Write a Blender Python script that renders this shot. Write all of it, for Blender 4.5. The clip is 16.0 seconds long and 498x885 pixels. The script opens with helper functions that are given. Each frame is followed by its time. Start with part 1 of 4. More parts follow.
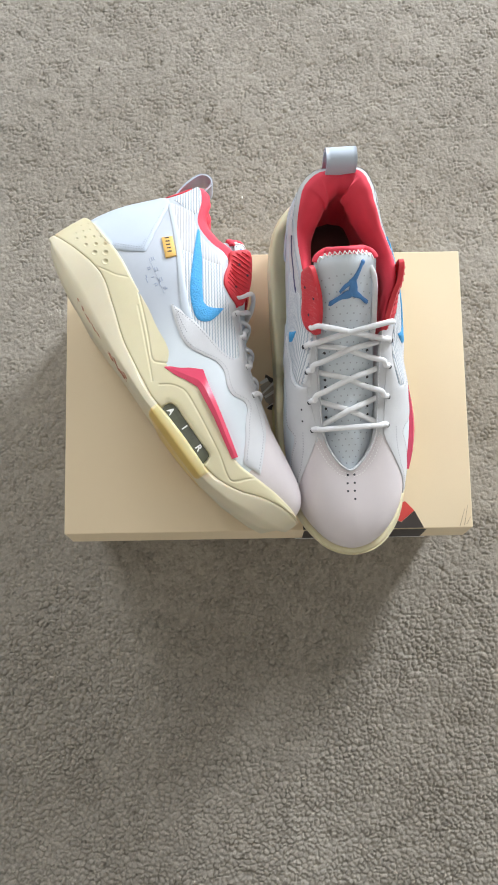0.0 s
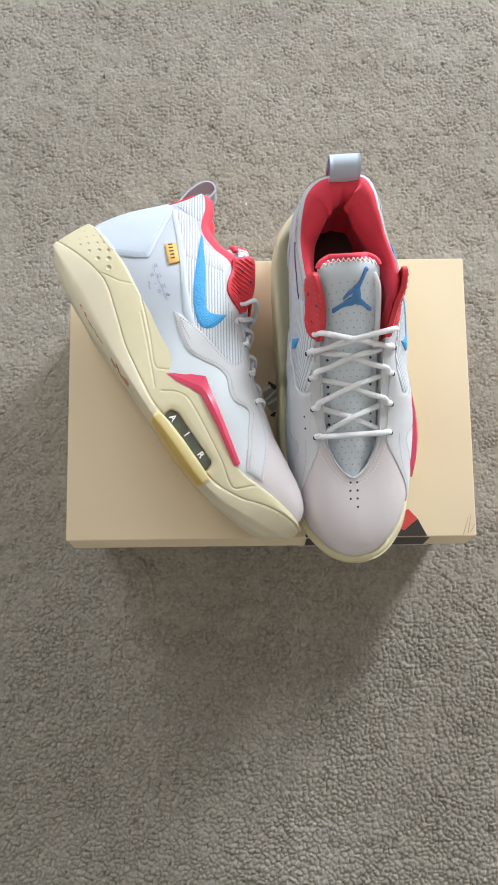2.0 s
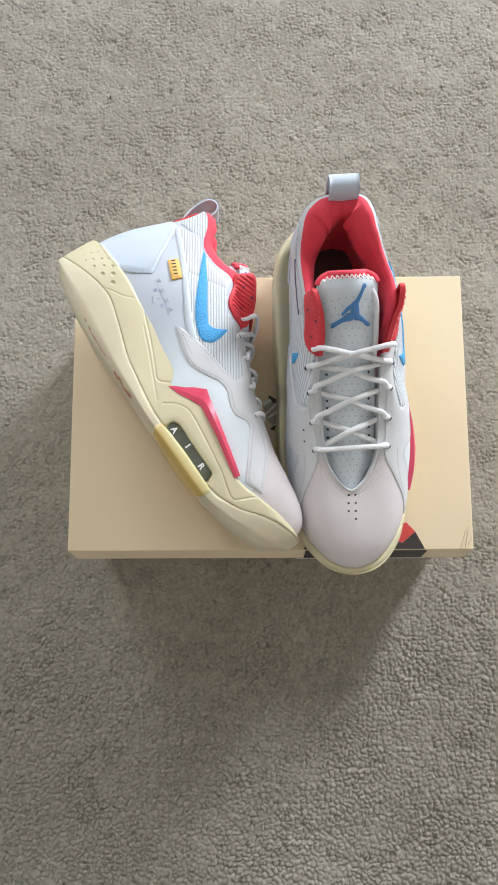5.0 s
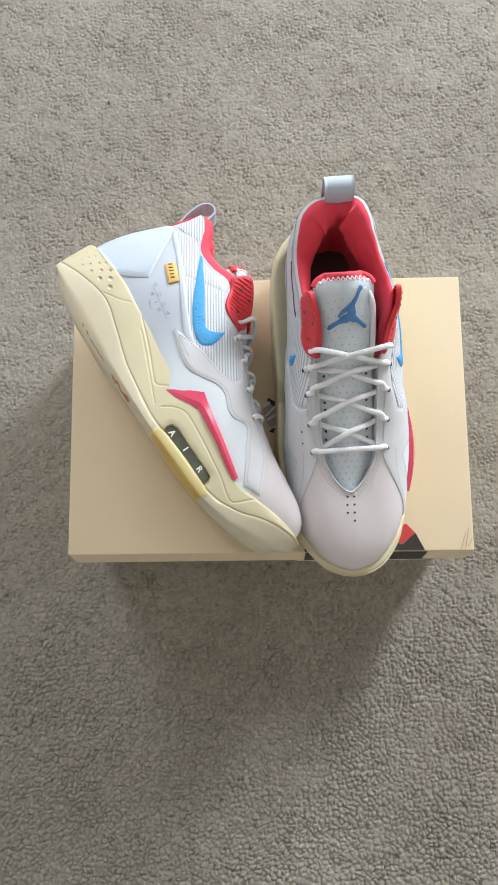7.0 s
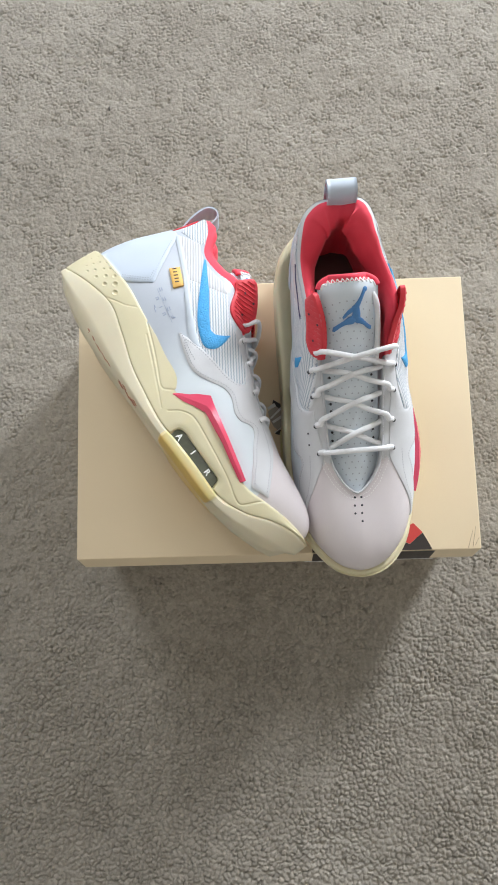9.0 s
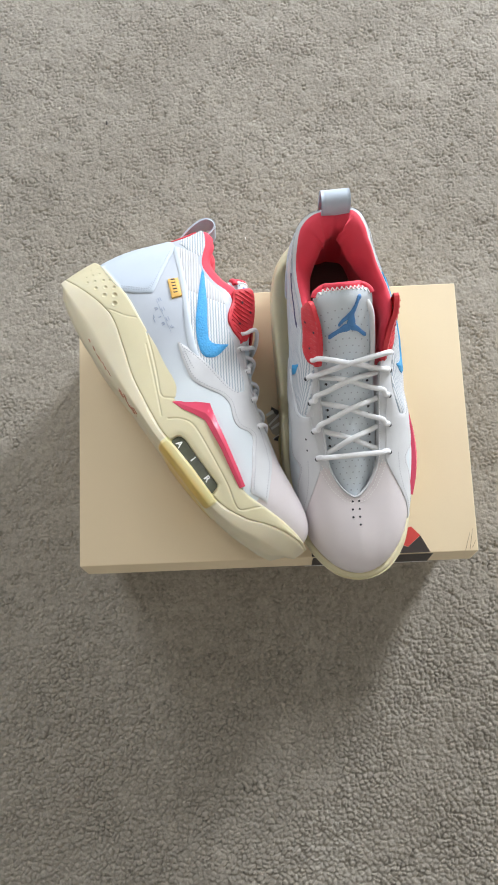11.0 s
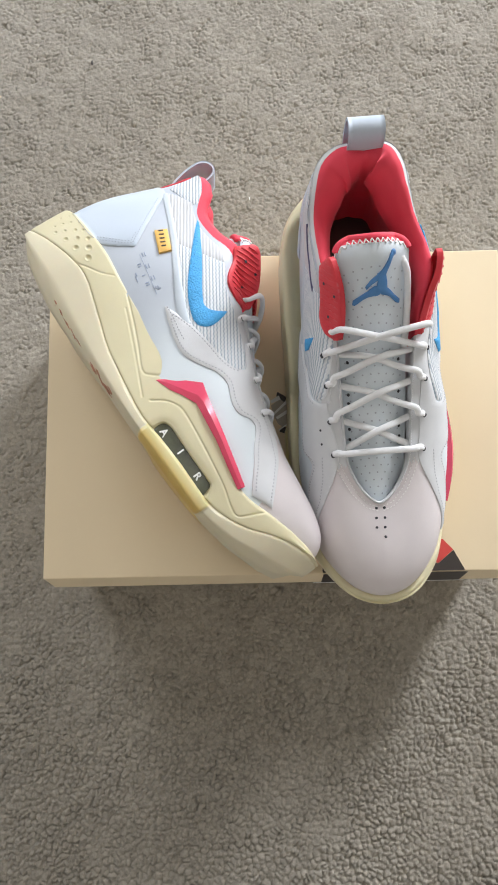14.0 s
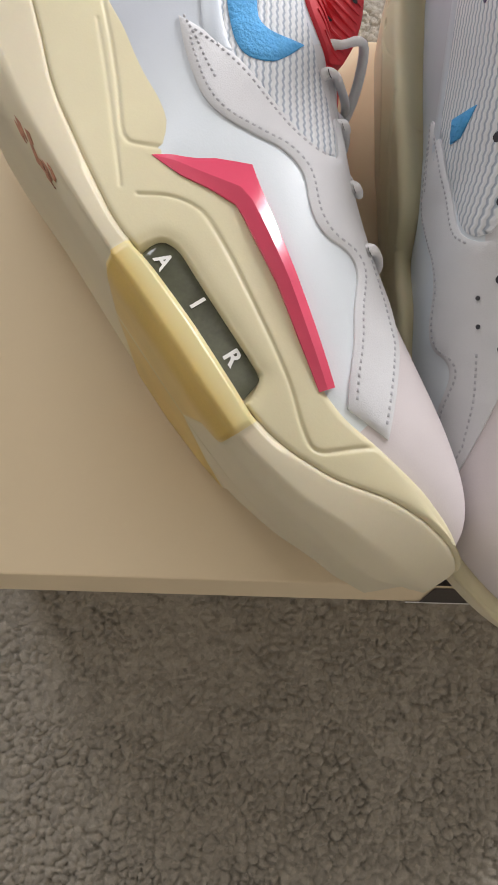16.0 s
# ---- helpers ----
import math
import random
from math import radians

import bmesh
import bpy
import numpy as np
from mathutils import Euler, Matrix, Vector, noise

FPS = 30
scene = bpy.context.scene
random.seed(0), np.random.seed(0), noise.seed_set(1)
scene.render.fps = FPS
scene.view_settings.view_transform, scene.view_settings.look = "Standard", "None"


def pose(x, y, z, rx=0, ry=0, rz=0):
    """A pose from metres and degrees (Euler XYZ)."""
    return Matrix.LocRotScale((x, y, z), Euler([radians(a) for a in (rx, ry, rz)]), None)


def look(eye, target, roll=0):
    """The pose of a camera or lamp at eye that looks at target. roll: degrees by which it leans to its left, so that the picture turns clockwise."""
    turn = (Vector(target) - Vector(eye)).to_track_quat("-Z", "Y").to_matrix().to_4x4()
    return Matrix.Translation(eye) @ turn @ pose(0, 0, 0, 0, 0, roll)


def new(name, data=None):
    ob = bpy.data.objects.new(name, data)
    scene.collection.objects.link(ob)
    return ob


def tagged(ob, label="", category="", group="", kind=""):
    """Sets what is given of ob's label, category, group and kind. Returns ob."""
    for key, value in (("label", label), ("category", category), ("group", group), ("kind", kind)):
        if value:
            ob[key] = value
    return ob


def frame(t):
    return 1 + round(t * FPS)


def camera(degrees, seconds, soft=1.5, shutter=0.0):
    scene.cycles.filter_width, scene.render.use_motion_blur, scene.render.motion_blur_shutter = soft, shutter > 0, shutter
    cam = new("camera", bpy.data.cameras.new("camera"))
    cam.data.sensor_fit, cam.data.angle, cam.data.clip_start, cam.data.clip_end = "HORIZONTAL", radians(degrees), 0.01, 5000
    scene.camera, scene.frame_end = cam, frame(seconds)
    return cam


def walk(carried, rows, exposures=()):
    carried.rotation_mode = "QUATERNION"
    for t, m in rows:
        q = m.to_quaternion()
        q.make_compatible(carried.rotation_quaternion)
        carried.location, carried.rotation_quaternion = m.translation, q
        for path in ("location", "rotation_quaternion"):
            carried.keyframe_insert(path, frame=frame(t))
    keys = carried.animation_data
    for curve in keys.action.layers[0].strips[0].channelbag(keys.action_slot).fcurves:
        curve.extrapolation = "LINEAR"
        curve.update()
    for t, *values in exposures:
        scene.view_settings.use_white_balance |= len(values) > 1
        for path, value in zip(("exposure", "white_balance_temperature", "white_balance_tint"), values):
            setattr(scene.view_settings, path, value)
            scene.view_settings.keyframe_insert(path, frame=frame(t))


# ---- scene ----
cam = camera(37.0, 16.0, soft=1.8)
PATH = [
    (0, (-0.016, -0.121, 0.732), (-0.014, 0.119, -1.254), -0.5),
    (0.5, (-0.013, -0.12, 0.734), (-0.019, 0.123, -1.251), -2.0),
    (1, (-0.012, -0.119, 0.733), (-0.021, 0.127, -1.252), -2.7),
    (1.5, (-0.014, -0.12, 0.728), (-0.016, 0.138, -1.256), -1.1),
    (2, (-0.015, -0.12, 0.73), (-0.023, 0.136, -1.253), -2.5),
    (2.5, (-0.013, -0.119, 0.732), (-0.029, 0.141, -1.251), -3.7),
    (3, (-0.009, -0.119, 0.737), (-0.038, 0.147, -1.245), -6.4),
    (3.5, (-0.01, -0.12, 0.737), (-0.038, 0.155, -1.244), -6.2),
    (4, (-0.017, -0.123, 0.739), (-0.018, 0.162, -1.24), -0.5),
    (6.5, (-0.006, -0.125, 0.738), (-0.044, 0.185, -1.237), -7.5),
    (7, (-0.007, -0.125, 0.739), (-0.038, 0.184, -1.237), -6.5),
    (7.5, (-0.011, -0.126, 0.738), (-0.031, 0.19, -1.237), -4.7),
    (8, (-0.007, -0.126, 0.738), (-0.045, 0.189, -1.237), -7.8),
    (8.5, (-0.011, -0.125, 0.739), (-0.047, 0.189, -1.236), -7.8),
    (11, (-0.01, -0.128, 0.751), (-0.044, 0.208, -1.22), -8.2),
    (11.5, (-0.006, -0.129, 0.749), (-0.053, 0.214, -1.221), -10.1),
    (12, (-0.004, -0.129, 0.748), (-0.058, 0.213, -1.222), -11.2),
    (12.5, (-0.005, -0.122, 0.736), (-0.056, 0.206, -1.236), -10.9),
    (13, (-0.011, -0.12, 0.731), (-0.038, 0.201, -1.243), -6.3),
    (13.5, (-0.01, -0.118, 0.704), (-0.043, 0.213, -1.268), -6.8),
    (13.8, (-0.011, -0.115, 0.669), (-0.046, 0.221, -1.302), -7.3),
    (14, (-0.015, -0.114, 0.643), (-0.04, 0.215, -1.329), -5.6),
    (14.3, (-0.023, -0.109, 0.606), (-0.023, 0.222, -1.366), -1.2),
    (14.5, (-0.027, -0.107, 0.588), (-0.026, 0.22, -1.385), -0.7),
    (14.7, (-0.031, -0.106, 0.568), (-0.031, 0.214, -1.406), -0.5),
    (15, (-0.037, -0.109, 0.535), (-0.036, 0.212, -1.439), -0.2),
    (15.2, (-0.04, -0.107, 0.512), (-0.029, 0.211, -1.463), 1.6),
    (15.5, (-0.045, -0.115, 0.46), (-0.048, 0.235, -1.509), 0.2),
    (15.7, (-0.044, -0.116, 0.429), (-0.053, 0.244, -1.538), -0.2),
    (16, (-0.046, -0.118, 0.4), (-0.046, 0.236, -1.568), 1.7),
]
walk(cam, [(t, look(eye, target, roll)) for t, eye, target, roll in PATH],
     exposures=[(0, 0.10, 6440, 12), (0.5, 0.03, 6440, 12), (13, 0.03, 6440, 12), (14.5, -0.02, 6670, 14), (15.2, -0.07, 6780, 16), (16, -0.16, 6900, 17)])

from mathutils import geometry
from mathutils.bvhtree import BVHTree

# ---- world and light ----
world = bpy.data.worlds.new("sky")
scene.world = world
world.use_nodes = True
sky = world.node_tree.nodes.new("ShaderNodeTexSky")
sky.sky_type, sky.sun_disc = "NISHITA", False
sky.sun_elevation, sky.sun_rotation = radians(35), radians(35)
world.node_tree.links.new(sky.outputs[0], world.node_tree.nodes["Background"].inputs[0])
world.node_tree.nodes["Background"].inputs[1].default_value = 0.1

# both openings are unseen; the second is only added as fill from the left
UNSEEN_WINDOWS = ((1.20, 1.80, 0.30, 1.65, 137), (-1.75, -0.55, 0.65, 1.90, 35))      # in the north wall: x from, to, z from, to, watts
for wx0, wx1, wz0, wz1, watts in UNSEEN_WINDOWS:
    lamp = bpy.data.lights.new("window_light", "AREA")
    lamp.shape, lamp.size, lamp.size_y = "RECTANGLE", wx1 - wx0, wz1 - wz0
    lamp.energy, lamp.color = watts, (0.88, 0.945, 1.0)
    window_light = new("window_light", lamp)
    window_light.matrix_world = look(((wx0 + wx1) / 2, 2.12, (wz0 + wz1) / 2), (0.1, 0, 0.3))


# ---- materials ----
def material(name, colour, rough=0.5, vary=0.06, scale=60.0, fine=900.0, bump=0.15, depth=0.0006, sheen=0.0, coat=0.0,
             subsurface=0.0, transmission=0.0, metal=0.0):
    m = bpy.data.materials.new(name)
    m.use_nodes = True
    nt = m.node_tree
    b = nt.nodes["Principled BSDF"]
    tc = nt.nodes.new("ShaderNodeTexCoord")
    n1, n2 = nt.nodes.new("ShaderNodeTexNoise"), nt.nodes.new("ShaderNodeTexNoise")
    for n, sc in ((n1, scale), (n2, fine)):
        n.inputs["Scale"].default_value = sc
        n.inputs["Detail"].default_value = 4
        nt.links.new(tc.outputs["Object"], n.inputs["Vector"])
    mix = nt.nodes.new("ShaderNodeMix")
    mix.data_type = "RGBA"
    c = np.array(colour)
    mix.inputs[6].default_value = (*np.clip(c * (1 - vary), 0, 1), 1)
    mix.inputs[7].default_value = (*np.clip(c * (1 + vary), 0, 1), 1)
    add = nt.nodes.new("ShaderNodeMath")
    add.operation = "MULTIPLY_ADD"
    nt.links.new(n2.outputs[0], add.inputs[0])
    add.inputs[1].default_value = 0.4
    sub = nt.nodes.new("ShaderNodeMath")
    sub.operation = "MULTIPLY_ADD"
    nt.links.new(n1.outputs[0], sub.inputs[0])
    sub.inputs[1].default_value, sub.inputs[2].default_value = 1.6, -0.5
    nt.links.new(sub.outputs[0], add.inputs[2])
    nt.links.new(add.outputs[0], mix.inputs[0])
    nt.links.new(mix.outputs[2], b.inputs["Base Color"])
    bp = nt.nodes.new("ShaderNodeBump")
    bp.inputs["Strength"].default_value, bp.inputs["Distance"].default_value = bump, depth
    nt.links.new(n2.outputs[0], bp.inputs["Height"])
    nt.links.new(bp.outputs[0], b.inputs["Normal"])
    b.inputs["Roughness"].default_value = rough
    b.inputs["Metallic"].default_value = metal
    b.inputs["Sheen Weight"].default_value = sheen
    b.inputs["Coat Weight"].default_value = coat
    b.inputs["Coat Roughness"].default_value = 0.12
    if subsurface:
        b.inputs["Subsurface Weight"].default_value = subsurface
        b.inputs["Subsurface Radius"].default_value = (0.006, 0.004, 0.002)
    b.inputs["Transmission Weight"].default_value = transmission
    return m


def shade_along(m, colour, y0, y1, axis=1):
    """The film of the upper turns to another tone from y0 to y1 along the shoe."""
    nt = m.node_tree
    b = nt.nodes["Principled BSDF"]
    tc, sp = nt.nodes.new("ShaderNodeTexCoord"), nt.nodes.new("ShaderNodeSeparateXYZ")
    mr, mix = nt.nodes.new("ShaderNodeMapRange"), nt.nodes.new("ShaderNodeMix")
    mr.interpolation_type, mix.data_type = "SMOOTHSTEP", "RGBA"
    mr.inputs[1].default_value, mr.inputs[2].default_value = y0, y1
    old = b.inputs["Base Color"].links[0].from_socket
    nt.links.new(tc.outputs["Object"], sp.inputs[0])
    nt.links.new(sp.outputs[axis], mr.inputs[0])
    nt.links.new(mr.outputs[0], mix.inputs[0])
    nt.links.new(old, mix.inputs[6])
    mix.inputs[7].default_value = (*colour, 1)
    nt.links.new(mix.outputs[2], b.inputs["Base Color"])
    return m


def knit_material(plain=False):
    """White ribs with grey-blue gaps between, running along the quarter."""
    m = material("plain_knit" if plain else "knit", (0.8, 0.8, 0.8), 0.8)
    nt = m.node_tree
    b = nt.nodes["Principled BSDF"]
    tc = nt.nodes.new("ShaderNodeTexCoord")
    mp = nt.nodes.new("ShaderNodeMapping")
    mp.inputs["Rotation"].default_value = (radians(34.8), 0, 0)
    nt.links.new(tc.outputs["Object"], mp.inputs["Vector"])
    sp = nt.nodes.new("ShaderNodeSeparateXYZ")
    nt.links.new(mp.outputs[0], sp.inputs[0])

    def math_(op, a, c, d=None):
        n = nt.nodes.new("ShaderNodeMath")
        n.operation = op
        for i, v in enumerate((a, c, d)):
            if v is None:
                continue
            if isinstance(v, (int, float)):
                n.inputs[i].default_value = v
            else:
                nt.links.new(v, n.inputs[i])
        return n.outputs[0]
    zig = math_("PINGPONG", math_("MULTIPLY", sp.outputs[1], 1000 / 1.5), 1.0)
    across = math_("MULTIPLY_ADD", sp.outputs[2], 1000 / 2.1, math_("MULTIPLY", zig, 0.0 if plain else 0.19))
    tri = math_("PINGPONG", across, 0.5)
    ramp = nt.nodes.new("ShaderNodeValToRGB")
    ramp.color_ramp.elements[0].position, ramp.color_ramp.elements[0].color = 0.10, ((0.57, 0.575, 0.60, 1) if plain else (0.40, 0.46, 0.53, 1))
    ramp.color_ramp.elements[1].position, ramp.color_ramp.elements[1].color = 0.24, ((0.66, 0.66, 0.67, 1) if plain else (0.77, 0.79, 0.81, 1))
    nt.links.new(tri, ramp.inputs[0])
    nt.links.new(ramp.outputs[0], b.inputs["Base Color"])
    bp = nt.nodes.new("ShaderNodeBump")
    bp.inputs["Strength"].default_value, bp.inputs["Distance"].default_value = 0.8, 0.001
    nt.links.new(tri, bp.inputs["Height"])
    nt.links.new(bp.outputs[0], b.inputs["Normal"])
    return m


def carpet_material():
    m = material("carpet", (0.36, 0.325, 0.27), 0.95, sheen=0.3)
    nt = m.node_tree
    b = nt.nodes["Principled BSDF"]
    tc = nt.nodes.new("ShaderNodeTexCoord")
    big, fib = nt.nodes.new("ShaderNodeTexNoise"), nt.nodes.new("ShaderNodeTexNoise")
    big.inputs["Scale"].default_value, big.inputs["Detail"].default_value = 5.0, 3
    fib.inputs["Scale"].default_value, fib.inputs["Detail"].default_value = 700.0, 3
    nt.links.new(tc.outputs["Object"], big.inputs["Vector"])
    nt.links.new(tc.outputs["Object"], fib.inputs["Vector"])
    r1, r2 = nt.nodes.new("ShaderNodeValToRGB"), nt.nodes.new("ShaderNodeValToRGB")
    r1.color_ramp.elements[0].position, r1.color_ramp.elements[0].color = 0.3, (0.343, 0.306, 0.252, 1)
    r1.color_ramp.elements[1].position, r1.color_ramp.elements[1].color = 0.7, (0.418, 0.379, 0.318, 1)
    r2.color_ramp.elements[0].position, r2.color_ramp.elements[0].color = 0.25, (0.82, 0.82, 0.82, 1)
    r2.color_ramp.elements[1].position, r2.color_ramp.elements[1].color = 0.75, (1, 1, 1, 1)
    nt.links.new(big.outputs[0], r1.inputs[0])
    nt.links.new(fib.outputs[0], r2.inputs[0])
    mul = nt.nodes.new("ShaderNodeMix")
    mul.data_type, mul.blend_type = "RGBA", "MULTIPLY"
    mul.inputs[0].default_value = 1.0
    nt.links.new(r1.outputs[0], mul.inputs[6])
    nt.links.new(r2.outputs[0], mul.inputs[7])
    yarn, tone = nt.nodes.new("ShaderNodeTexVoronoi"), nt.nodes.new("ShaderNodeMapRange")      # each tuft of yarn has its own tone
    yarn.inputs["Scale"].default_value = 330
    nt.links.new(tc.outputs["Object"], yarn.inputs["Vector"])
    nt.links.new(yarn.outputs["Color"], tone.inputs[0])
    tone.inputs[3].default_value, tone.inputs[4].default_value = 0.76, 1.12
    tint = nt.nodes.new("ShaderNodeMix")
    tint.data_type, tint.blend_type = "RGBA", "MULTIPLY"
    tint.inputs[0].default_value = 1.0
    nt.links.new(mul.outputs[2], tint.inputs[6])
    nt.links.new(tone.outputs[0], tint.inputs[7])
    nt.links.new(tint.outputs[2], b.inputs["Base Color"])
    bp = nt.nodes.new("ShaderNodeBump")
    bp.inputs["Strength"].default_value, bp.inputs["Distance"].default_value = 0.28, 0.0015
    grain = nt.nodes.new("ShaderNodeTexVoronoi")
    grain.inputs["Scale"].default_value = 360
    nt.links.new(tc.outputs["Object"], grain.inputs["Vector"])
    hill = nt.nodes.new("ShaderNodeMath")
    hill.operation = "MULTIPLY_ADD"
    hill.inputs[1].default_value = -0.8
    nt.links.new(grain.outputs["Distance"], hill.inputs[0])
    nt.links.new(fib.outputs[0], hill.inputs[2])
    nt.links.new(hill.outputs[0], bp.inputs["Height"])
    nt.links.new(bp.outputs[0], b.inputs["Normal"])
    return m


CREAM = material("cream_rubber", (0.68, 0.615, 0.405), 0.5, 0.04, 40, 1500, 0.05, subsurface=0.1)
OUTSOLE = material("pale_rubber", (0.69, 0.62, 0.45), 0.6, 0.04, 30, 1200, 0.04, subsurface=0.15)
YELLOW = material("amber_rubber", (0.66, 0.46, 0.13), 0.34, 0.16, 28, 1200, 0.03, subsurface=0.3)
PALE = material("pale_synthetic", (0.52, 0.56, 0.62), 0.45, 0.03, 50, 1600, 0.06)
WHITE = material("white_leather", (0.57, 0.625, 0.68), 0.38, 0.02, 60, 1800, 0.08)
GLOSSY = material("pale_blue_gloss", (0.55, 0.62, 0.71), 0.5, 0.04, 30, 900, 0.04)
SUEDE = material("grey_nubuck", (0.68, 0.685, 0.70), 0.75, 0.04, 80, 2200, 0.15, sheen=0.2)
TOE = material("pinkish_white_leather", (0.70, 0.64, 0.645), 0.5, 0.03, 50, 1500, 0.10)
shade_along(YELLOW, (0.72, 0.64, 0.34), 0.0015, 0.0095, 2)
KNIT, KNITPLAIN = knit_material(), knit_material(True)
shade_along(PALE, (0.74, 0.80, 0.84), 0.085, 0.135)
RED = material("red_foam", (0.72, 0.035, 0.05), 0.55, 0.06, 90, 1800, 0.15, sheen=0.15)
LINING = material("red_lining", (0.86, 0.055, 0.095), 0.75, 0.05, 60, 1500, 0.2, sheen=0.12)
SHARD = material("red_gloss_plastic", (0.83, 0.085, 0.165), 0.2, 0.05, 40, 900, 0.02, coat=0.5)
BLUE = material("blue_embroidery", (0.07, 0.39, 0.76), 0.7, 0.14, 260, 800, 0.8, 0.0012)
NAVY = material("blue_print", (0.08, 0.24, 0.52), 0.5, 0.05)
PIPING = material("dark_blue_piping", (0.10, 0.09, 0.19), 0.5, 0.05)
INK = material("slate_print", (0.34, 0.40, 0.52), 0.5, 0.05)
MESH = material("tongue_leather", (0.71, 0.77, 0.82), 0.6, 0.03, 70, 1500, 0.12)
LACE = material("white_lace", (0.86, 0.86, 0.87), 0.8, 0.04, 300, 2500, 0.4, 0.0005)
# for flat discs in place of holes: the shade inside is put into the colour
DARKHOLE = material("dark_perforation", (0.05, 0.05, 0.06), 0.9, 0.1)
GREYHOLE = material("shaded_perforation", (0.46, 0.49, 0.54), 0.8, 0.05)
STITCH = material("grey_thread", (0.50, 0.50, 0.53), 0.8, 0.1)
HEELSTITCH = material("pale_blue_thread", (0.44, 0.49, 0.57), 0.7, 0.05)
WSTITCH = material("white_thread", (0.85, 0.82, 0.80), 0.8, 0.05)
INSOLE = material("brown_footbed", (0.20, 0.12, 0.10), 0.8, 0.12, 40, 900, 0.2)
SCUFF = material("red_brown_scuff", (0.45, 0.21, 0.13), 0.7, 0.4, 300, 1500)
TAG = material("amber_label", (0.80, 0.48, 0.12), 0.6, 0.05, 200, 2500, 0.2)
SMOKE = material("smoky_window", (0.085, 0.09, 0.055), 0.18, 0.5, 45, 900, 0.02, coat=0.6)
LETTER = material("white_print", (0.85, 0.85, 0.82), 0.5, 0.03)
CARD = material("tan_card", (0.835, 0.685, 0.465), 0.55, 0.025, 12, 700, 0.06)
CARDIN = material("brown_card", (0.40, 0.29, 0.18), 0.8, 0.05, 12, 700, 0.1)
BLACKPRINT = material("dark_brown_print", (0.045, 0.035, 0.03), 0.5, 0.15)
PRINTGREY = material("grey_brown_print", (0.46, 0.41, 0.34), 0.5, 0.08)
REDPRINT = material("red_print", (0.70, 0.07, 0.06), 0.45, 0.06)
WALL = material("wall_paint", (0.60, 0.573, 0.53), 0.85, 0.02, 3, 300, 0.1)
FRAME = material("white_frame_paint", (0.8, 0.8, 0.78), 0.4, 0.02)
CARPET = carpet_material()


# ---- mesh helpers ----
def mesh_part(name, verts, faces, mat, parent=None, label="", smooth=True, mats=None, index=None):
    me = bpy.data.meshes.new(name)
    me.from_pydata([tuple(v) for v in verts], [], [tuple(f) for f in faces])
    for k in (mats or [mat]):
        me.materials.append(k)
    if index is not None:
        me.polygons.foreach_set("material_index", index)
    if smooth:
        me.polygons.foreach_set("use_smooth", [True] * len(me.polygons))
    me.update()
    ob = new(name, me)
    ob.parent = parent
    if label:
        ob["label"] = label
    return ob


def box_bm(sx, sy, sz, bevel=0.0015):
    bm = bmesh.new()
    bmesh.ops.create_cube(bm, size=1)
    bmesh.ops.scale(bm, vec=(sx, sy, sz), verts=bm.verts)
    if bevel:
        bmesh.ops.bevel(bm, geom=bm.edges[:], offset=bevel, segments=2, affect="EDGES", profile=0.6)
    return bm


def part(name, bm, mat, parent=None, label="", at=(0, 0, 0)):
    me = bpy.data.meshes.new(name)
    bmesh.ops.translate(bm, vec=at, verts=bm.verts)
    bm.to_mesh(me)
    bm.free()
    me.materials.append(mat)
    ob = new(name, me)
    ob.parent = parent
    if label:
        ob["label"] = label
    return ob


def spline(points, n, closed=False):
    """A smooth curve through the points, n samples spaced by index."""
    p = np.array(points, float)
    m = len(p)
    t = np.linspace(0, m if closed else m - 1, n, endpoint=not closed)
    i = np.floor(t).astype(int)
    if not closed:
        i = np.minimum(i, m - 2)
    f = (t - i)[:, None]

    def g(k):
        if closed:
            return p[k % m]
        q = p[np.clip(k, 0, m - 1)]
        q = np.where((k < 0)[:, None], 2 * p[0] - p[1], q)
        return np.where((k > m - 1)[:, None], 2 * p[-1] - p[-2], q)
    a, b, c, d = g(i - 1), g(i), g(i + 1), g(i + 2)
    return 0.5 * (2 * b + (c - a) * f + (2 * a - 5 * b + 4 * c - d) * f ** 2 + (3 * b - a - 3 * c + d) * f ** 3)


def inside(poly, pts):
    poly, pts = np.asarray(poly), np.asarray(pts)
    x, y = pts[:, 0], pts[:, 1]
    res = np.zeros(len(pts), bool)
    j = len(poly) - 1
    for i in range(len(poly)):
        (xi, yi), (xj, yj) = poly[i], poly[j]
        if yi != yj:
            res ^= ((yi > y) != (yj > y)) & (x < (xj - xi) * (y - yi) / (yj - yi) + xi)
        j = i
    return res


def resample(poly, step):
    out = []
    p = np.asarray(poly, float)
    keep = np.linalg.norm(p - np.roll(p, 1, 0), axis=1) > step * 0.12
    p = p[keep]
    for a, b in zip(p, np.roll(p, -1, 0)):
        k = max(1, int(np.ceil(np.linalg.norm(b - a) / step)))
        out += [a + (b - a) * i / k for i in range(k)]
    return np.array(out)


def signed_area(p):
    return 0.5 * np.sum(p[:, 0] * np.roll(p[:, 1], -1) - np.roll(p[:, 0], -1) * p[:, 1])


def clear_of(pts, poly, d):
    a = np.asarray(poly)
    b = np.roll(a, -1, 0)
    keep = np.ones(len(pts), bool)
    for p, q in zip(a, b):
        e = q - p
        t = np.clip(((pts - p) @ e) / max(e @ e, 1e-12), 0, 1)
        keep &= np.linalg.norm(pts - (p + t[:, None] * e), axis=1) > d
    return keep


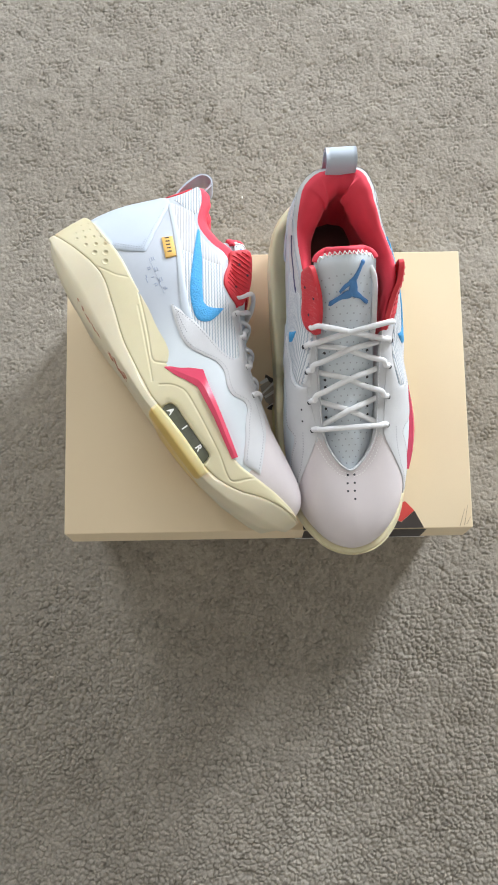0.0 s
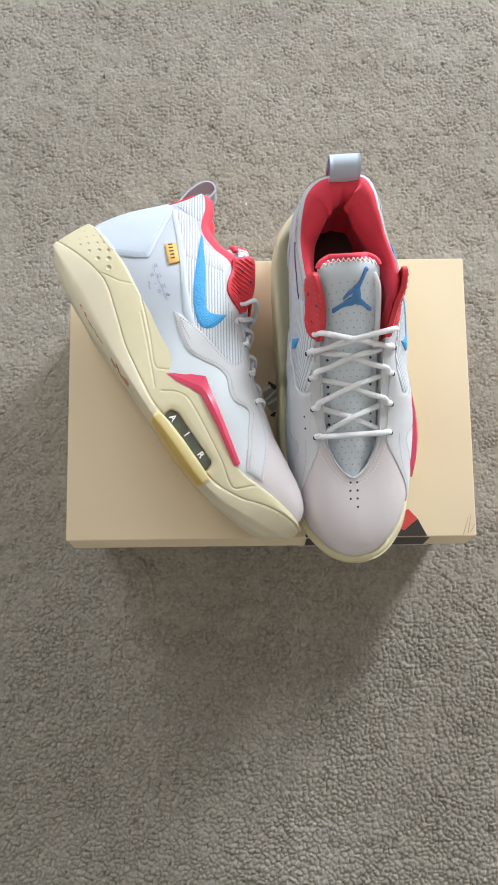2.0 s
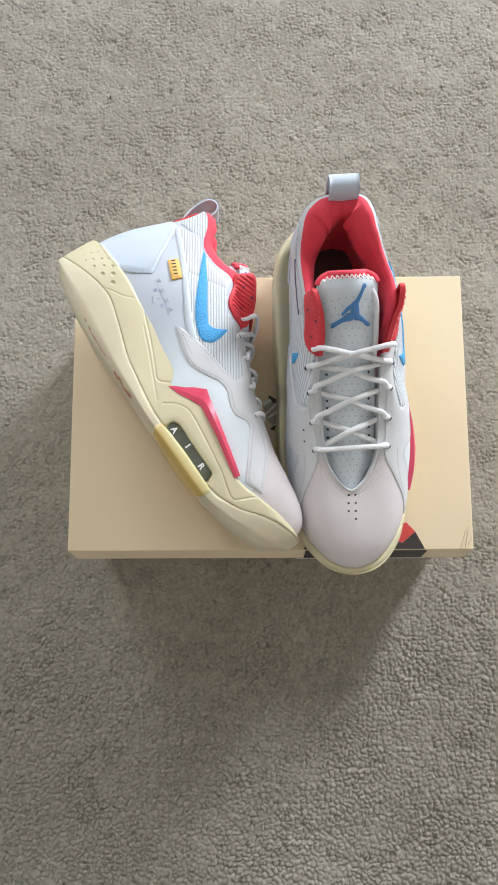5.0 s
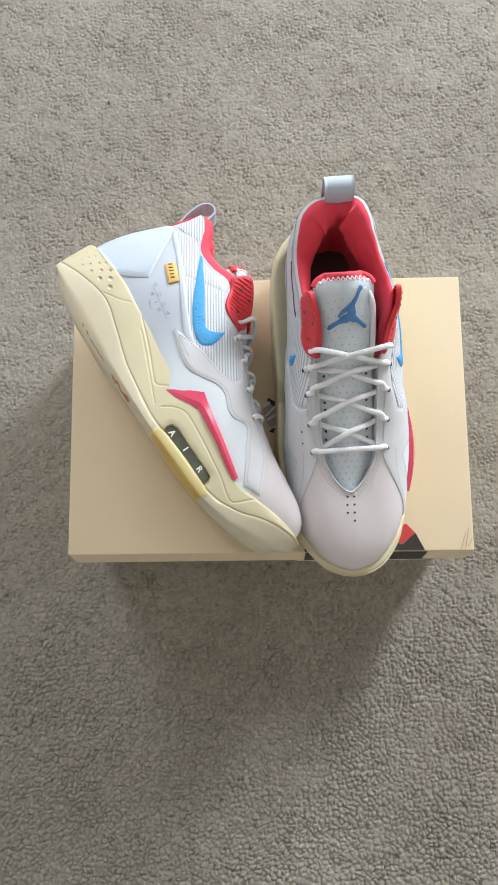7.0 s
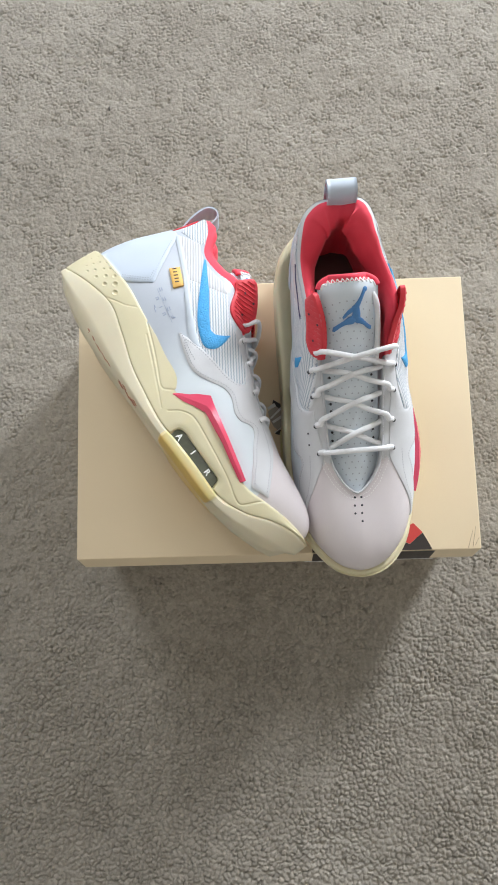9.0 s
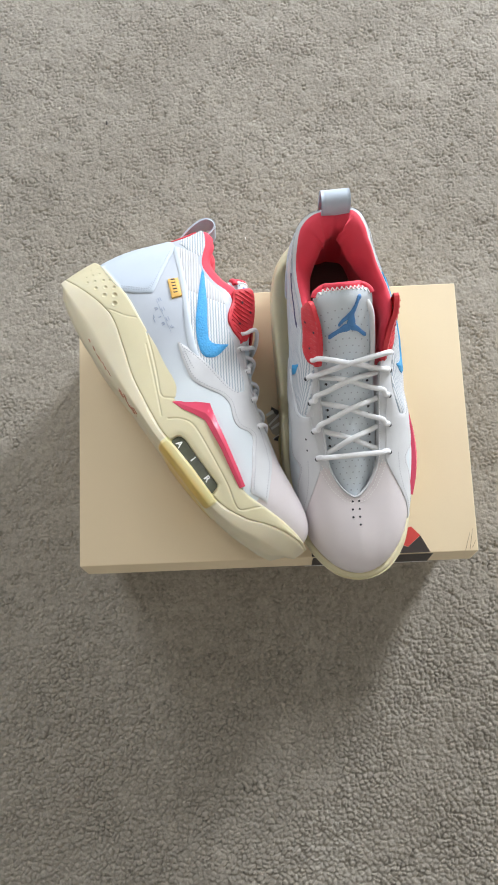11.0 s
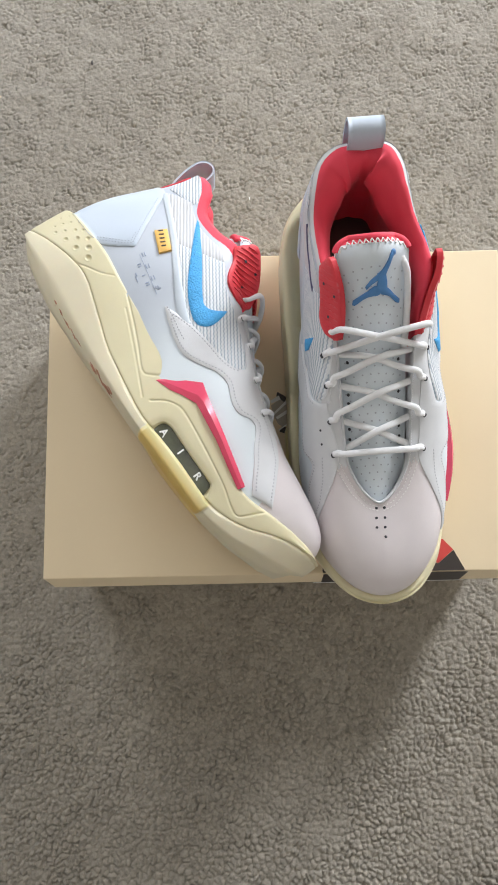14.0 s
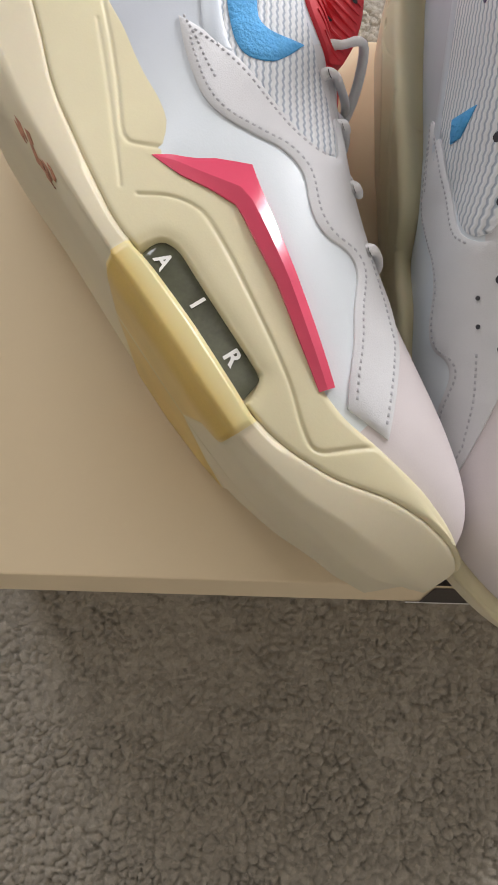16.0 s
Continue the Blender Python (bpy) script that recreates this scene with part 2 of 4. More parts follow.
def plate2d(poly, holes=(), step=0.004, edge=0.0012):
    """Triangles that fill an outline: points, which of them lie on the rim, and faces."""
    loops = [resample(poly, step)] + [resample(h, step) for h in holes]
    pts, edges, rim = [], [], []
    for k, lp in enumerate(loops):
        if (signed_area(lp) < 0) != (k > 0):
            lp = lp[::-1]
        loops[k] = lp
        base = len(pts)
        pts += list(lp)
        rim += [True] * len(lp)
        edges += [(base + i, base + (i + 1) % len(lp)) for i in range(len(lp))]
    ins = []
    for lp in loops:
        tan = np.roll(lp, -1, 0) - np.roll(lp, 1, 0)
        nrm = np.stack([-tan[:, 1], tan[:, 0]], 1)
        nrm /= np.linalg.norm(nrm, axis=1)[:, None] + 1e-12
        ins.append(lp + nrm * edge)
    cand = np.concatenate(ins)
    lo, hi = loops[0].min(0), loops[0].max(0)
    gx, gy = np.meshgrid(np.arange(lo[0], hi[0], step), np.arange(lo[1], hi[1], step))
    grid = np.stack([gx.ravel(), gy.ravel()], 1)
    ok1 = inside(loops[0], cand)
    ok2 = inside(loops[0], grid)
    for h in loops[1:]:
        ok1 &= ~inside(h, cand)
        ok2 &= ~inside(h, grid)
    cand, grid = cand[ok1], grid[ok2]
    for lp in loops:
        if len(cand):
            cand = cand[clear_of(cand, lp, edge * 0.8)]
        if len(grid):
            grid = grid[clear_of(grid, lp, edge + step * 0.5)]
    allp = [Vector(p) for p in pts] + [Vector(p) for p in cand] + [Vector(p) for p in grid]
    v, _, f, orig, *_ = geometry.delaunay_2d_cdt(allp, edges, [], 0, 1e-7)
    v = np.array([tuple(q) for q in v])
    isrim = np.array([any(o < len(rim) for o in og) for og in orig])
    f = [t for t in f if len(t) == 3]
    if not f:
        return v, isrim, f
    cen = np.array([v[list(t)].mean(0) for t in f])
    ok = inside(loops[0], cen)
    for h in loops[1:]:
        ok &= ~inside(h, cen)
    f = [t for t, o in zip(f, ok) if o]
    return v, isrim, f


DATUM = 0.009     # the side drawings start this far ahead of the sole's


class Skin:
    """A surface on which panels, threads and prints are laid, looked at from one side."""

    def __init__(self, verts, faces):
        self.tree = BVHTree.FromPolygons([tuple(v) for v in verts], [tuple(f) for f in faces])

    def at(self, a, b, side, off=0.0):
        if side == "z":
            o, d = Vector((a, b, 0.4)), Vector((0, 0, -1))
        elif side == "y":
            o, d = Vector((a, -0.3, b)), Vector((0, 1, 0))
        else:
            s = 1 if side == "x" else -1
            a += DATUM
            o, d = Vector((0.3 * s, a, b)), Vector((-s, 0, 0))
        p, n, *_ = self.tree.ray_cast(o, d)
        if p is None:
            q = Vector((a, b, 0.06)) if side == "z" else Vector(((0.03 if side == "x" else -0.03), a, b))
            p, n, *_ = self.tree.find_nearest(q)
        if n.dot(d) > 0:
            n = -n
        return p + n * off, n


def round_off(poly):
    """The outline with its gentle bends drawn smooth and its sharp corners kept."""
    p = np.array(poly, float)
    if len(p) < 7:
        return p
    a, b = p - np.roll(p, 1, 0), np.roll(p, -1, 0) - p
    turn = np.degrees(np.abs(np.arctan2(a[:, 0] * b[:, 1] - a[:, 1] * b[:, 0], (a * b).sum(1))))
    sharp = np.nonzero(turn > 48)[0]
    if len(sharp) < 1:
        return spline(p, len(p) * 5, True)
    out = []
    for k, i in enumerate(sharp):
        j = sharp[(k + 1) % len(sharp)]
        j = j if j > i else j + len(p)
        run = p[np.arange(i, j + 1) % len(p)]
        out.append(run[:-1] if len(run) < 3 else spline(run, (len(run) - 1) * 5 + 1)[:-1])
    return np.concatenate(out)


def panel(name, poly, skin, side, thick, mat, parent, mirror=1, label="", holes=(), step=0.004, edge=0.0012, sink=0.0012, fade=None):
    """A sheet of some thickness laid on a skin, with a rounded rim."""
    poly = round_off(poly) / 1000
    v, isrim, f = plate2d(poly, [round_off(h) / 1000 for h in holes], step, edge)
    if not f:
        return None
    hits = [skin.at(p[0], p[1], side) for p in v]
    pos = np.array([tuple(h[0]) for h in hits])
    nor = np.array([tuple(h[1]) for h in hits])
    if len(f):
        acc = nor.copy()
        for t in f:
            t = list(t)
            acc[t] += nor[t].sum(0)
        nor = acc / np.linalg.norm(acc, axis=1)[:, None]
    if fade:                                   # runs out to nothing towards one end
        thick = thick * np.interp(v[:, 0], (fade[0] / 1000, fade[1] / 1000), (1, 0.12))
    top = pos + nor * np.where(isrim, thick - np.minimum(np.abs(thick) * 0.5, edge * 0.6), thick)[:, None]
    verts = list(top)
    count = {}
    for t in f:
        for i in range(3):
            e = (t[i], t[(i + 1) % 3])
            count[e] = count.get(e, 0) + 1
    low, high = {}, {}
    faces = [tuple(t) for t in f]
    for (a, b) in list(count):
        if (b, a) not in count:
            for k in (a, b):
                if k not in low:
                    low[k] = len(verts)
                    verts.append(pos[k] - nor[k] * sink)
                    high[k] = len(verts)
                    verts.append(top[k])
            faces.append((high[b], high[a], low[a], low[b]))
    verts = np.array(verts)
    flip = (side == "-x") != (mirror < 0)
    if side == "z":
        flip = mirror < 0
    verts[:, 0] *= mirror
    if flip:
        faces = [t[::-1] for t in faces]
    return mesh_part(name, verts, faces, mat, parent, label)


def sweep(path, rx, rz, n=10, samples=40, up=(0, 0, 1), taper=False):
    """A flat cord along a smooth path."""
    p = spline(path, samples)
    tan = np.gradient(p, axis=0)
    tan /= np.linalg.norm(tan, axis=1)[:, None]
    up = np.broadcast_to(np.array(up, float), p.shape)
    sid = np.cross(tan, up)
    sid /= np.linalg.norm(sid, axis=1)[:, None] + 1e-9
    upn = np.cross(sid, tan)
    ang = np.linspace(0, 2 * np.pi, n, endpoint=False)
    verts, faces = [], []
    for i in range(samples):
        for a in ang:
            verts.append(p[i] + sid[i] * rx * np.cos(a) + upn[i] * rz * np.sin(a))
    for i in range(samples - 1):
        for k in range(n):
            a, b = i * n + k, i * n + (k + 1) % n
            faces.append((a, b, b + n, a + n))
    faces.append(tuple(range(n))[::-1])
    faces.append(tuple((samples - 1) * n + k for k in range(n)))
    return np.array(verts), faces


def threads(name, lines, skin, side, off, mat, parent, mirror=1, length=0.0021, gap=0.0012, width=0.0004):
    """A row of stitches along lines on a skin, joined into one mesh."""
    verts, faces = [], []
    for ln in lines:
        p = np.array(ln) / 1000
        seg = np.concatenate([[0], np.cumsum(np.linalg.norm(np.diff(p, axis=0), axis=1))])
        s = 0.0005
        while s + length < seg[-1]:
            ends = []
            for q in (s, s + length):
                a, b = np.interp(q, seg, p[:, 0]), np.interp(q, seg, p[:, 1])
                ends.append(skin.at(a, b, side, off))
            (a, na), (b, nb) = ends
            d = (b - a)
            if 1e-5 < d.length < 0.006:
                w = d.normalized().cross(na) * width
                k = len(verts)
                h = na * width
                verts += [a - w, a + w, b + w, b - w, a + d * 0.15 + h, b - d * 0.15 + h]
                faces += [(k, k + 4, k + 5, k + 3), (k + 1, k + 2, k + 5, k + 4), (k, k + 1, k + 4), (k + 2, k + 3, k + 5)]
            s += length + gap
    if not verts:
        return None
    v = np.array([tuple(q) for q in verts])
    v[:, 0] *= mirror
    if mirror < 0:
        faces = [t[::-1] for t in faces]
    return mesh_part(name, v, faces, mat, parent)


def discs(name, spots, skin, side, radius, off, mat, parent, mirror=1, dome=0.0):
    """Small round marks, one object each on the skin."""
    made = []
    for a, b in spots:
        p, n = skin.at(a / 1000, b / 1000, side, off)
        u = n.orthogonal().normalized()
        w = n.cross(u)
        verts = [p + n * dome]
        for rr, hh in ((0.6, 0.75), (1.0, 0.0)):
            verts += [p + n * dome * hh + (u * math.cos(k * math.pi / 5) + w * math.sin(k * math.pi / 5)) * radius * rr for k in range(10)]
        v = np.array([tuple(q) for q in verts])
        v[:, 0] *= mirror
        faces = [(0, 1 + k, 1 + (k + 1) % 10) for k in range(10)]
        faces += [(1 + k, 11 + k, 11 + (k + 1) % 10, 1 + (k + 1) % 10) for k in range(10)]
        if mirror < 0:
            faces = [t[::-1] for t in faces]
        made.append(mesh_part(name, v, faces, mat, parent))
    return made


# ---- the room ----
def carpet():
    """One sheet of floor; the pile is real relief where the camera looks."""
    fx = np.arange(-0.38, 0.3801, 0.00095)
    fy = np.arange(-0.49, 0.5701, 0.00095)
    xs = np.concatenate([[-2.2, -1.4, -0.9, -0.6], fx, [0.6, 0.9, 1.4, 2.4]])
    ys = np.concatenate([[-2.4, -1.5, -0.9, -0.65], fy, [0.8, 1.1, 1.6, 2.0]])
    X, Y = np.meshgrid(xs, ys)

    def cells(X, Y, c, seed):
        r = np.random.default_rng(seed)
        n = 900
        jx, jy, hh = r.random((n, n)), r.random((n, n)), r.random((n, n))
        gx, gy = np.floor(X / c).astype(int), np.floor(Y / c).astype(int)
        d1, d2, h1 = np.full(X.shape, 9.0), np.full(X.shape, 9.0), np.zeros(X.shape)
        for dx in (-1, 0, 1):
            for dy in (-1, 0, 1):
                ix, iy = (gx + dx) % n, (gy + dy) % n
                d = np.hypot(X / c - (gx + dx + jx[ix, iy]), Y / c - (gy + dy + jy[ix, iy]))
                near = d < d1
                d2 = np.where(near, d1, np.minimum(d2, d))
                h1 = np.where(near, hh[ix, iy], h1)
                d1 = np.where(near, d, d1)
        return d1, d2, h1

    def soft(X, Y, c, seed):
        """Smooth random hills, about c wide, from -1 to 1."""
        g = np.random.default_rng(seed).random((512, 512)) * 2 - 1
        u, v = X / c, Y / c
        i, j = np.floor(u).astype(int), np.floor(v).astype(int)
        f, h = u - i, v - j
        f, h = f * f * (3 - 2 * f), h * h * (3 - 2 * h)
        i0, i1, j0, j1 = i % 512, (i + 1) % 512, j % 512, (j + 1) % 512
        return (g[i0, j0] * (1 - f) + g[i1, j0] * f) * (1 - h) + (g[i0, j1] * (1 - f) + g[i1, j1] * f) * h
    wx = X + 0.0009 * soft(X, Y, 0.004, 1) + 0.0012 * soft(X, Y, 0.011, 5)
    wy = Y + 0.0009 * soft(X, Y, 0.004, 2) + 0.0012 * soft(X, Y, 0.011, 6)
    a1, a2, ah = cells(wx, wy, 0.0046, 3)
    crack = np.clip((a2 - a1) / 0.22, 0, 1) ** 0.6
    front_pile = np.interp(Y, [-0.22, -0.12], [1, 0])      # in front of the box the relief is deeper, and the tufts stand apart
    deep = np.clip(0.42 + 0.3 * front_pile + (0.75 - 0.35 * front_pile) * soft(X, Y, 0.006, 9) + 0.25 * soft(X, Y, 0.03, 11), 0.08, 1.2)
    Z = -(0.0027 + 0.0009 * front_pile) * (1 - crack) * deep - (0.0005 + 0.0007 * front_pile) * a1 ** 2 + (0.0002 + 0.0004 * front_pile) * ah
    Z += 0.00015 * soft(X, Y, 0.0022, 21) + 0.0012 * soft(X, Y, 0.05, 12) + 0.0006 * soft(X, Y, 0.014, 13)
    fine = (np.abs(X) < 0.385) & (Y > -0.495) & (Y < 0.575)
    Z = np.where(fine, Z, 0.0)
    ny, nx = X.shape
    verts = np.stack([X.ravel(), Y.ravel(), Z.ravel()], 1)
    k = np.arange(ny * nx).reshape(ny, nx)
    faces = np.stack([k[:-1, :-1], k[:-1, 1:], k[1:, 1:], k[1:, :-1]], -1).reshape(-1, 4)
    me = bpy.data.meshes.new("floor")
    me.vertices.add(len(verts))
    me.vertices.foreach_set("co", verts.ravel())
    me.loops.add(faces.size)
    me.loops.foreach_set("vertex_index", faces.ravel())
    me.polygons.add(len(faces))
    me.polygons.foreach_set("loop_start", np.arange(len(faces)) * 4)
    me.polygons.foreach_set("use_smooth", np.ones(len(faces), bool))
    me.materials.append(CARPET)
    me.update(calc_edges=True)
    return tagged(new("floor", me), "beige short-pile carpet with tufts and worn stains", "carpet", kind="structure")


carpet()


def slab(name, x0, x1, y0, y1, z0, z1, mat, label, category, parent=None):
    ob = part(name, box_bm(x1 - x0, y1 - y0, z1 - z0, 0), mat, parent, "", ((x0 + x1) / 2, (y0 + y1) / 2, (z0 + z1) / 2))
    return tagged(ob, label, category, kind="structure") if parent is None else ob


slab("wall_south", -2.2, 2.4, -2.5, -2.4, 0, 2.4, WALL, "plain off-white painted wall behind the camera", "wall")
slab("wall_west", -2.3, -2.2, -2.5, 2.15, 0, 2.4, WALL, "plain off-white painted side wall", "wall")
slab("wall_east", 2.4, 2.5, -2.5, 2.15, 0, 2.4, WALL, "plain off-white painted side wall", "wall")
slab("ceiling", -2.3, 2.5, -2.5, 2.15, 2.4, 2.5, WALL, "plain white painted ceiling", "ceiling")
north = tagged(new("wall_north"), "off-white painted wall with an unseen window opening and an added fill opening", "wall", kind="structure")
(ax0, ax1, az0, az1, _), (bx0, bx1, bz0, bz1, _) = UNSEEN_WINDOWS
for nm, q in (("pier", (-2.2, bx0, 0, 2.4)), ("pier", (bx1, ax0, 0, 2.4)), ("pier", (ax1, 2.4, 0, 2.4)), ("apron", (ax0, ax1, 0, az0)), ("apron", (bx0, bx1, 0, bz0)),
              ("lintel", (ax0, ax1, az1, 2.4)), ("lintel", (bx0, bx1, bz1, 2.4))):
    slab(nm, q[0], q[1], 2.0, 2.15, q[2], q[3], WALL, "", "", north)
# the second frame surrounds the opening added for fill
for k, (x0, x1, z0, z1, _) in enumerate(UNSEEN_WINDOWS):
    window = tagged(new("window_%d" % (k + 1)), "white painted frame of an unseen window in the wall", "window", kind="structure")
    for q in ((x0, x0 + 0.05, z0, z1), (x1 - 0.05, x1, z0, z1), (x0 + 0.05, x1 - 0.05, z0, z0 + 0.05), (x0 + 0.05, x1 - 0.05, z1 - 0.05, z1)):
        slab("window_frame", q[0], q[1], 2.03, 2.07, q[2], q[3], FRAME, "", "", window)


# ---- the shoebox ----
LIDZ, LX, LY0, LY1 = 0.100, 0.1725, -0.120, 0.1225


def shoebox():
    box = tagged(new("shoebox"), "tan cardboard shoebox with closed lid on the carpet", "box")
    t = 0.002
    cy = (LY0 + LY1) / 2
    dy = LY1 - LY0
    bx, by = 2 * LX - 0.012, dy - 0.012
    body = mesh_part("body", [], [], CARD, box)
    bm = bmesh.new()
    for sx, sy, px, py in ((bx, t, 0, -by / 2), (bx, t, 0, by / 2), (t, by - 2 * t, -bx / 2 + t / 2, 0), (t, by - 2 * t, bx / 2 - t / 2, 0)):
        b2 = box_bm(sx, sy, 0.094, 0.0005)
        bmesh.ops.translate(b2, vec=(px, cy + py, 0.050), verts=b2.verts)
        me = bpy.data.meshes.new("tmp")
        b2.to_mesh(me)
        bm.from_mesh(me)
        b2.free()
        bpy.data.meshes.remove(me)
    bm.to_mesh(body.data)
    bm.free()
    part("base", box_bm(bx - 0.004, by - 0.004, t, 0), CARDIN, box, "", (0, cy, 0.004))
    lid = part("lid", box_bm(2 * LX, dy, 0.0022, 0.0009), CARD, box, "tan card lid with a worn corner", (0, cy, LIDZ - 0.0011))
    lip = 0.030
    for nm, sx, sy, px, py in (("flange", 2 * LX, t, 0, LY0 + t / 2), ("flange", 2 * LX, t, 0, LY1 - t / 2),
                               ("flange", t, dy - 2 * t, -LX + t / 2, cy), ("flange", t, dy - 2 * t, LX - t / 2, cy)):
        fl = box_bm(sx, sy, lip, 0.0006)
        if py == LY0 + t / 2:                      # the front flap stands out a little at its foot
            for q in fl.verts:
                q.co.y -= 0.0066 * (0.5 - q.co.z / lip)
        part(nm, fl, CARD, lid, "", (px, py, LIDZ - 0.0024 - lip / 2))
    # printed marks on the lid
    def mark(poly, mat, label, lift=0.0003):
        p = np.array(poly) / 1000
        v = [(x, y, LIDZ + lift) for x, y in p]
        mesh_part("printed_mark", v, [tuple(range(len(v)))[::-1] if signed_area(p) < 0 else tuple(range(len(v)))], mat, lid, label, smooth=False)
    mark([(29, -119.5), (131, -119.5), (123.5, -105), (112, -114.5), (96, -108), (60, -104), (29, -108)], BLACKPRINT, "dark brown printed mark")
    mark([(96, -107.6), (112, -114.2), (123.4, -104.8), (116, -97), (98, -103)], REDPRINT, "red printed mark")
    for a, b in (((161, -119), (166, -104)), ((165, -118), (168.5, -101)), ((167, -117), (171, -110))):      # creases in the worn corner
        mark([(a[0], a[1]), (a[0] + 0.5, a[1]), (b[0] + 0.3, b[1]), (b[0], b[1])], CARDIN, "creased card")
    # the dark print runs on down the front flap, with a pale line near its foot
    def on_flap(x0, x1, z0, z1, lift, mat, label):
        y = [LY0 - 0.0066 * (LIDZ - 0.0024 - z) / lip - lift for z in (z0, z1)]
        mesh_part("printed_mark", [(x0, y[0], z0), (x1, y[0], z0), (x1, y[1], z1), (x0, y[1], z1)], [(0, 1, 2, 3)], mat, lid, label, smooth=False)
    on_flap(0.030, 0.134, LIDZ - 0.0322, LIDZ - 0.0030, 0.0004, BLACKPRINT, "dark brown printed mark")
    on_flap(0.024, 0.138, LIDZ - 0.0322, LIDZ - 0.0300, 0.0007, LETTER, "white printed bar")
    # a dark striped mark between the shoes, crossed by white bars
    mark([(-5, 4), (2, 9), (6, 6), (10.5, 3), (14, -2), (16, -6), (3, -12), (0, -10), (-3, -4)], PRINTGREY, "grey printed mark")
    for q in ([(0, 14.4), (7.2, 10), (5.2, 6.2), (-0.8, 11)], [(6.6, 6.2), (10.2, 8), (13.2, 4.9), (9.6, 2.4)], [(11.3, -0.3), (17, 3), (18.6, -3), (16.6, -6.3)], [(2.8, -11.8), (14.8, -15), (13.2, -19.5), (0.8, -16)]):
        mark(q, BLACKPRINT, "dark brown printed mark", 0.0005)
    for a, b, wide in (((-5, 6.5), (1.7, 10), 1.7), ((-3, -2.5), (10.6, 10.3), 1.1), ((-1, -5.8), (15.4, 4.5), 1.5), ((0.2, -14.9), (18, -2.7), 0.6)):
        a, b = np.array(a, float), np.array(b, float)
        d = (b - a) / np.linalg.norm(b - a)
        w = np.array([-d[1], d[0]]) * wide
        mark([a - w * 0.7, b - w, b + w, a + w * 0.7], LETTER, "white printed bar", 0.0008)
    return box


shoebox()


def crumb(x, y, r, mat, label, name):
    bm = bmesh.new()
    bmesh.ops.create_icosphere(bm, subdivisions=2, radius=r)
    for q in bm.verts:
        q.co = Vector((q.co.x * 0.6, q.co.y * 1.6, q.co.z * 0.5)) * (1 + 0.35 * noise.noise(q.co * 900))
    tagged(part(name, bm, mat, None, "", (x, y, 0.0008)), label, name)


crumb(-0.166, 0.366, 0.0017, BLACKPRINT, "tiny dark crumb of dirt on the beige carpet", "crumb")
crumb(-0.018, 0.222, 0.0010, LETTER, "tiny white fluff of lint on the beige carpet", "lint")


# ---- the sneakers ----
HALF = 100         # samples along half a loop, heel to toe
FINE = 640         # the same for the sole, whose moulded lines are fine
SOLE = [(0, -12), (22, -7), (38, 10), (45, 34), (46.5, 56), (47, 78), (48, 100), (50, 120), (52.5, 142), (54.5, 166), (54.8, 190),
        (52.5, 214), (45.5, 240), (36.5, 260), (20.5, 277), (0, 283)]
FOOT = [(0, -5), (19, -1), (33, 13), (41, 35), (43.5, 55), (45, 75), (46, 95), (48, 115), (50, 137), (52, 162), (52.3, 186),
        (49.2, 210), (42.6, 237), (33.6, 256), (18.4, 272), (0, 278)]
RIM = [(0, 12.5, 139), (17, 14, 140), (29, 24, 138.5), (34, 37, 132), (36, 51, 119), (36, 70, 116.5), (33, 87, 120), (27.5, 104, 113.5),
       (24.5, 122, 104), (23, 140, 95), (22, 159, 86), (21.5, 177, 79), (19.5, 195, 74), (13, 209, 71), (6, 217, 69.5), (0, 220, 69)]
LEAN_OUT = [2, 2, 2, 6, 11, 15, 19, 23, 25, 26, 25, 25, 28, 33, 38, 40]
SLACK = [0, 0, 0, -4, -9, -13, -15, -13, -9, -6, -4, -2, -1, 0, 0, 0]
BULGE = [3, 3, 3, 3.2, 3.8, 4.5, 6, 7, 8, 7, 6, 5, 4, 3, 3, 3]
LEAN_DOWN = [32, 32, 32, 32, 32, 32, 28, 20, 13, 8, 8, 7, 6, 4, 3, 2]
RISE = [42, 42, 42, 42, 42, 42, 38, 33, 29, 27, 28, 29, 29, 28, 27, 27]


def height(points):
    """A smooth height along the shoe from points of the side drawing."""
    p = np.array(points, float) / 1000
    ys = np.linspace(-0.06, 0.34, 801)
    zs = np.interp(ys, p[:, 0] + DATUM, p[:, 1])
    k = np.exp(-0.5 * (np.arange(-20, 21) * 0.0005 / 0.0028) ** 2)
    zs = np.convolve(np.pad(zs, 20, mode="edge"), k / k.sum(), mode="valid")
    return lambda y: np.interp(y, ys, zs)


z_top = height([(-21, 52), (0, 53), (28, 53), (40, 52.5), (53, 50.5), (73, 48.6), (96, 46.8), (111, 45.2), (120, 42.5), (124.5, 36.5), (128, 32), (133, 33.3), (145, 39), (152.6, 42.2), (161, 40.9),
                (177, 38.2), (195, 34), (209, 30.8), (219, 32), (231, 36.5), (247, 41.5), (262, 45), (277, 47)])
z_crease = height([(-21, 22.5), (-3, 25.5), (9, 28.5), (25, 32), (39, 33.3), (49, 31.5), (59, 28), (73, 23.4), (85, 19), (94, 16.4), (118, 12.2), (135, 9.6),
                   (144, 9.2), (149, 10.2), (155, 10.9), (175, 11.4), (199, 11.0), (204, 10.6), (211, 11.6), (219, 14.6), (231, 21), (241, 30), (252, 37), (263, 41.8), (272, 44), (277, 45)])
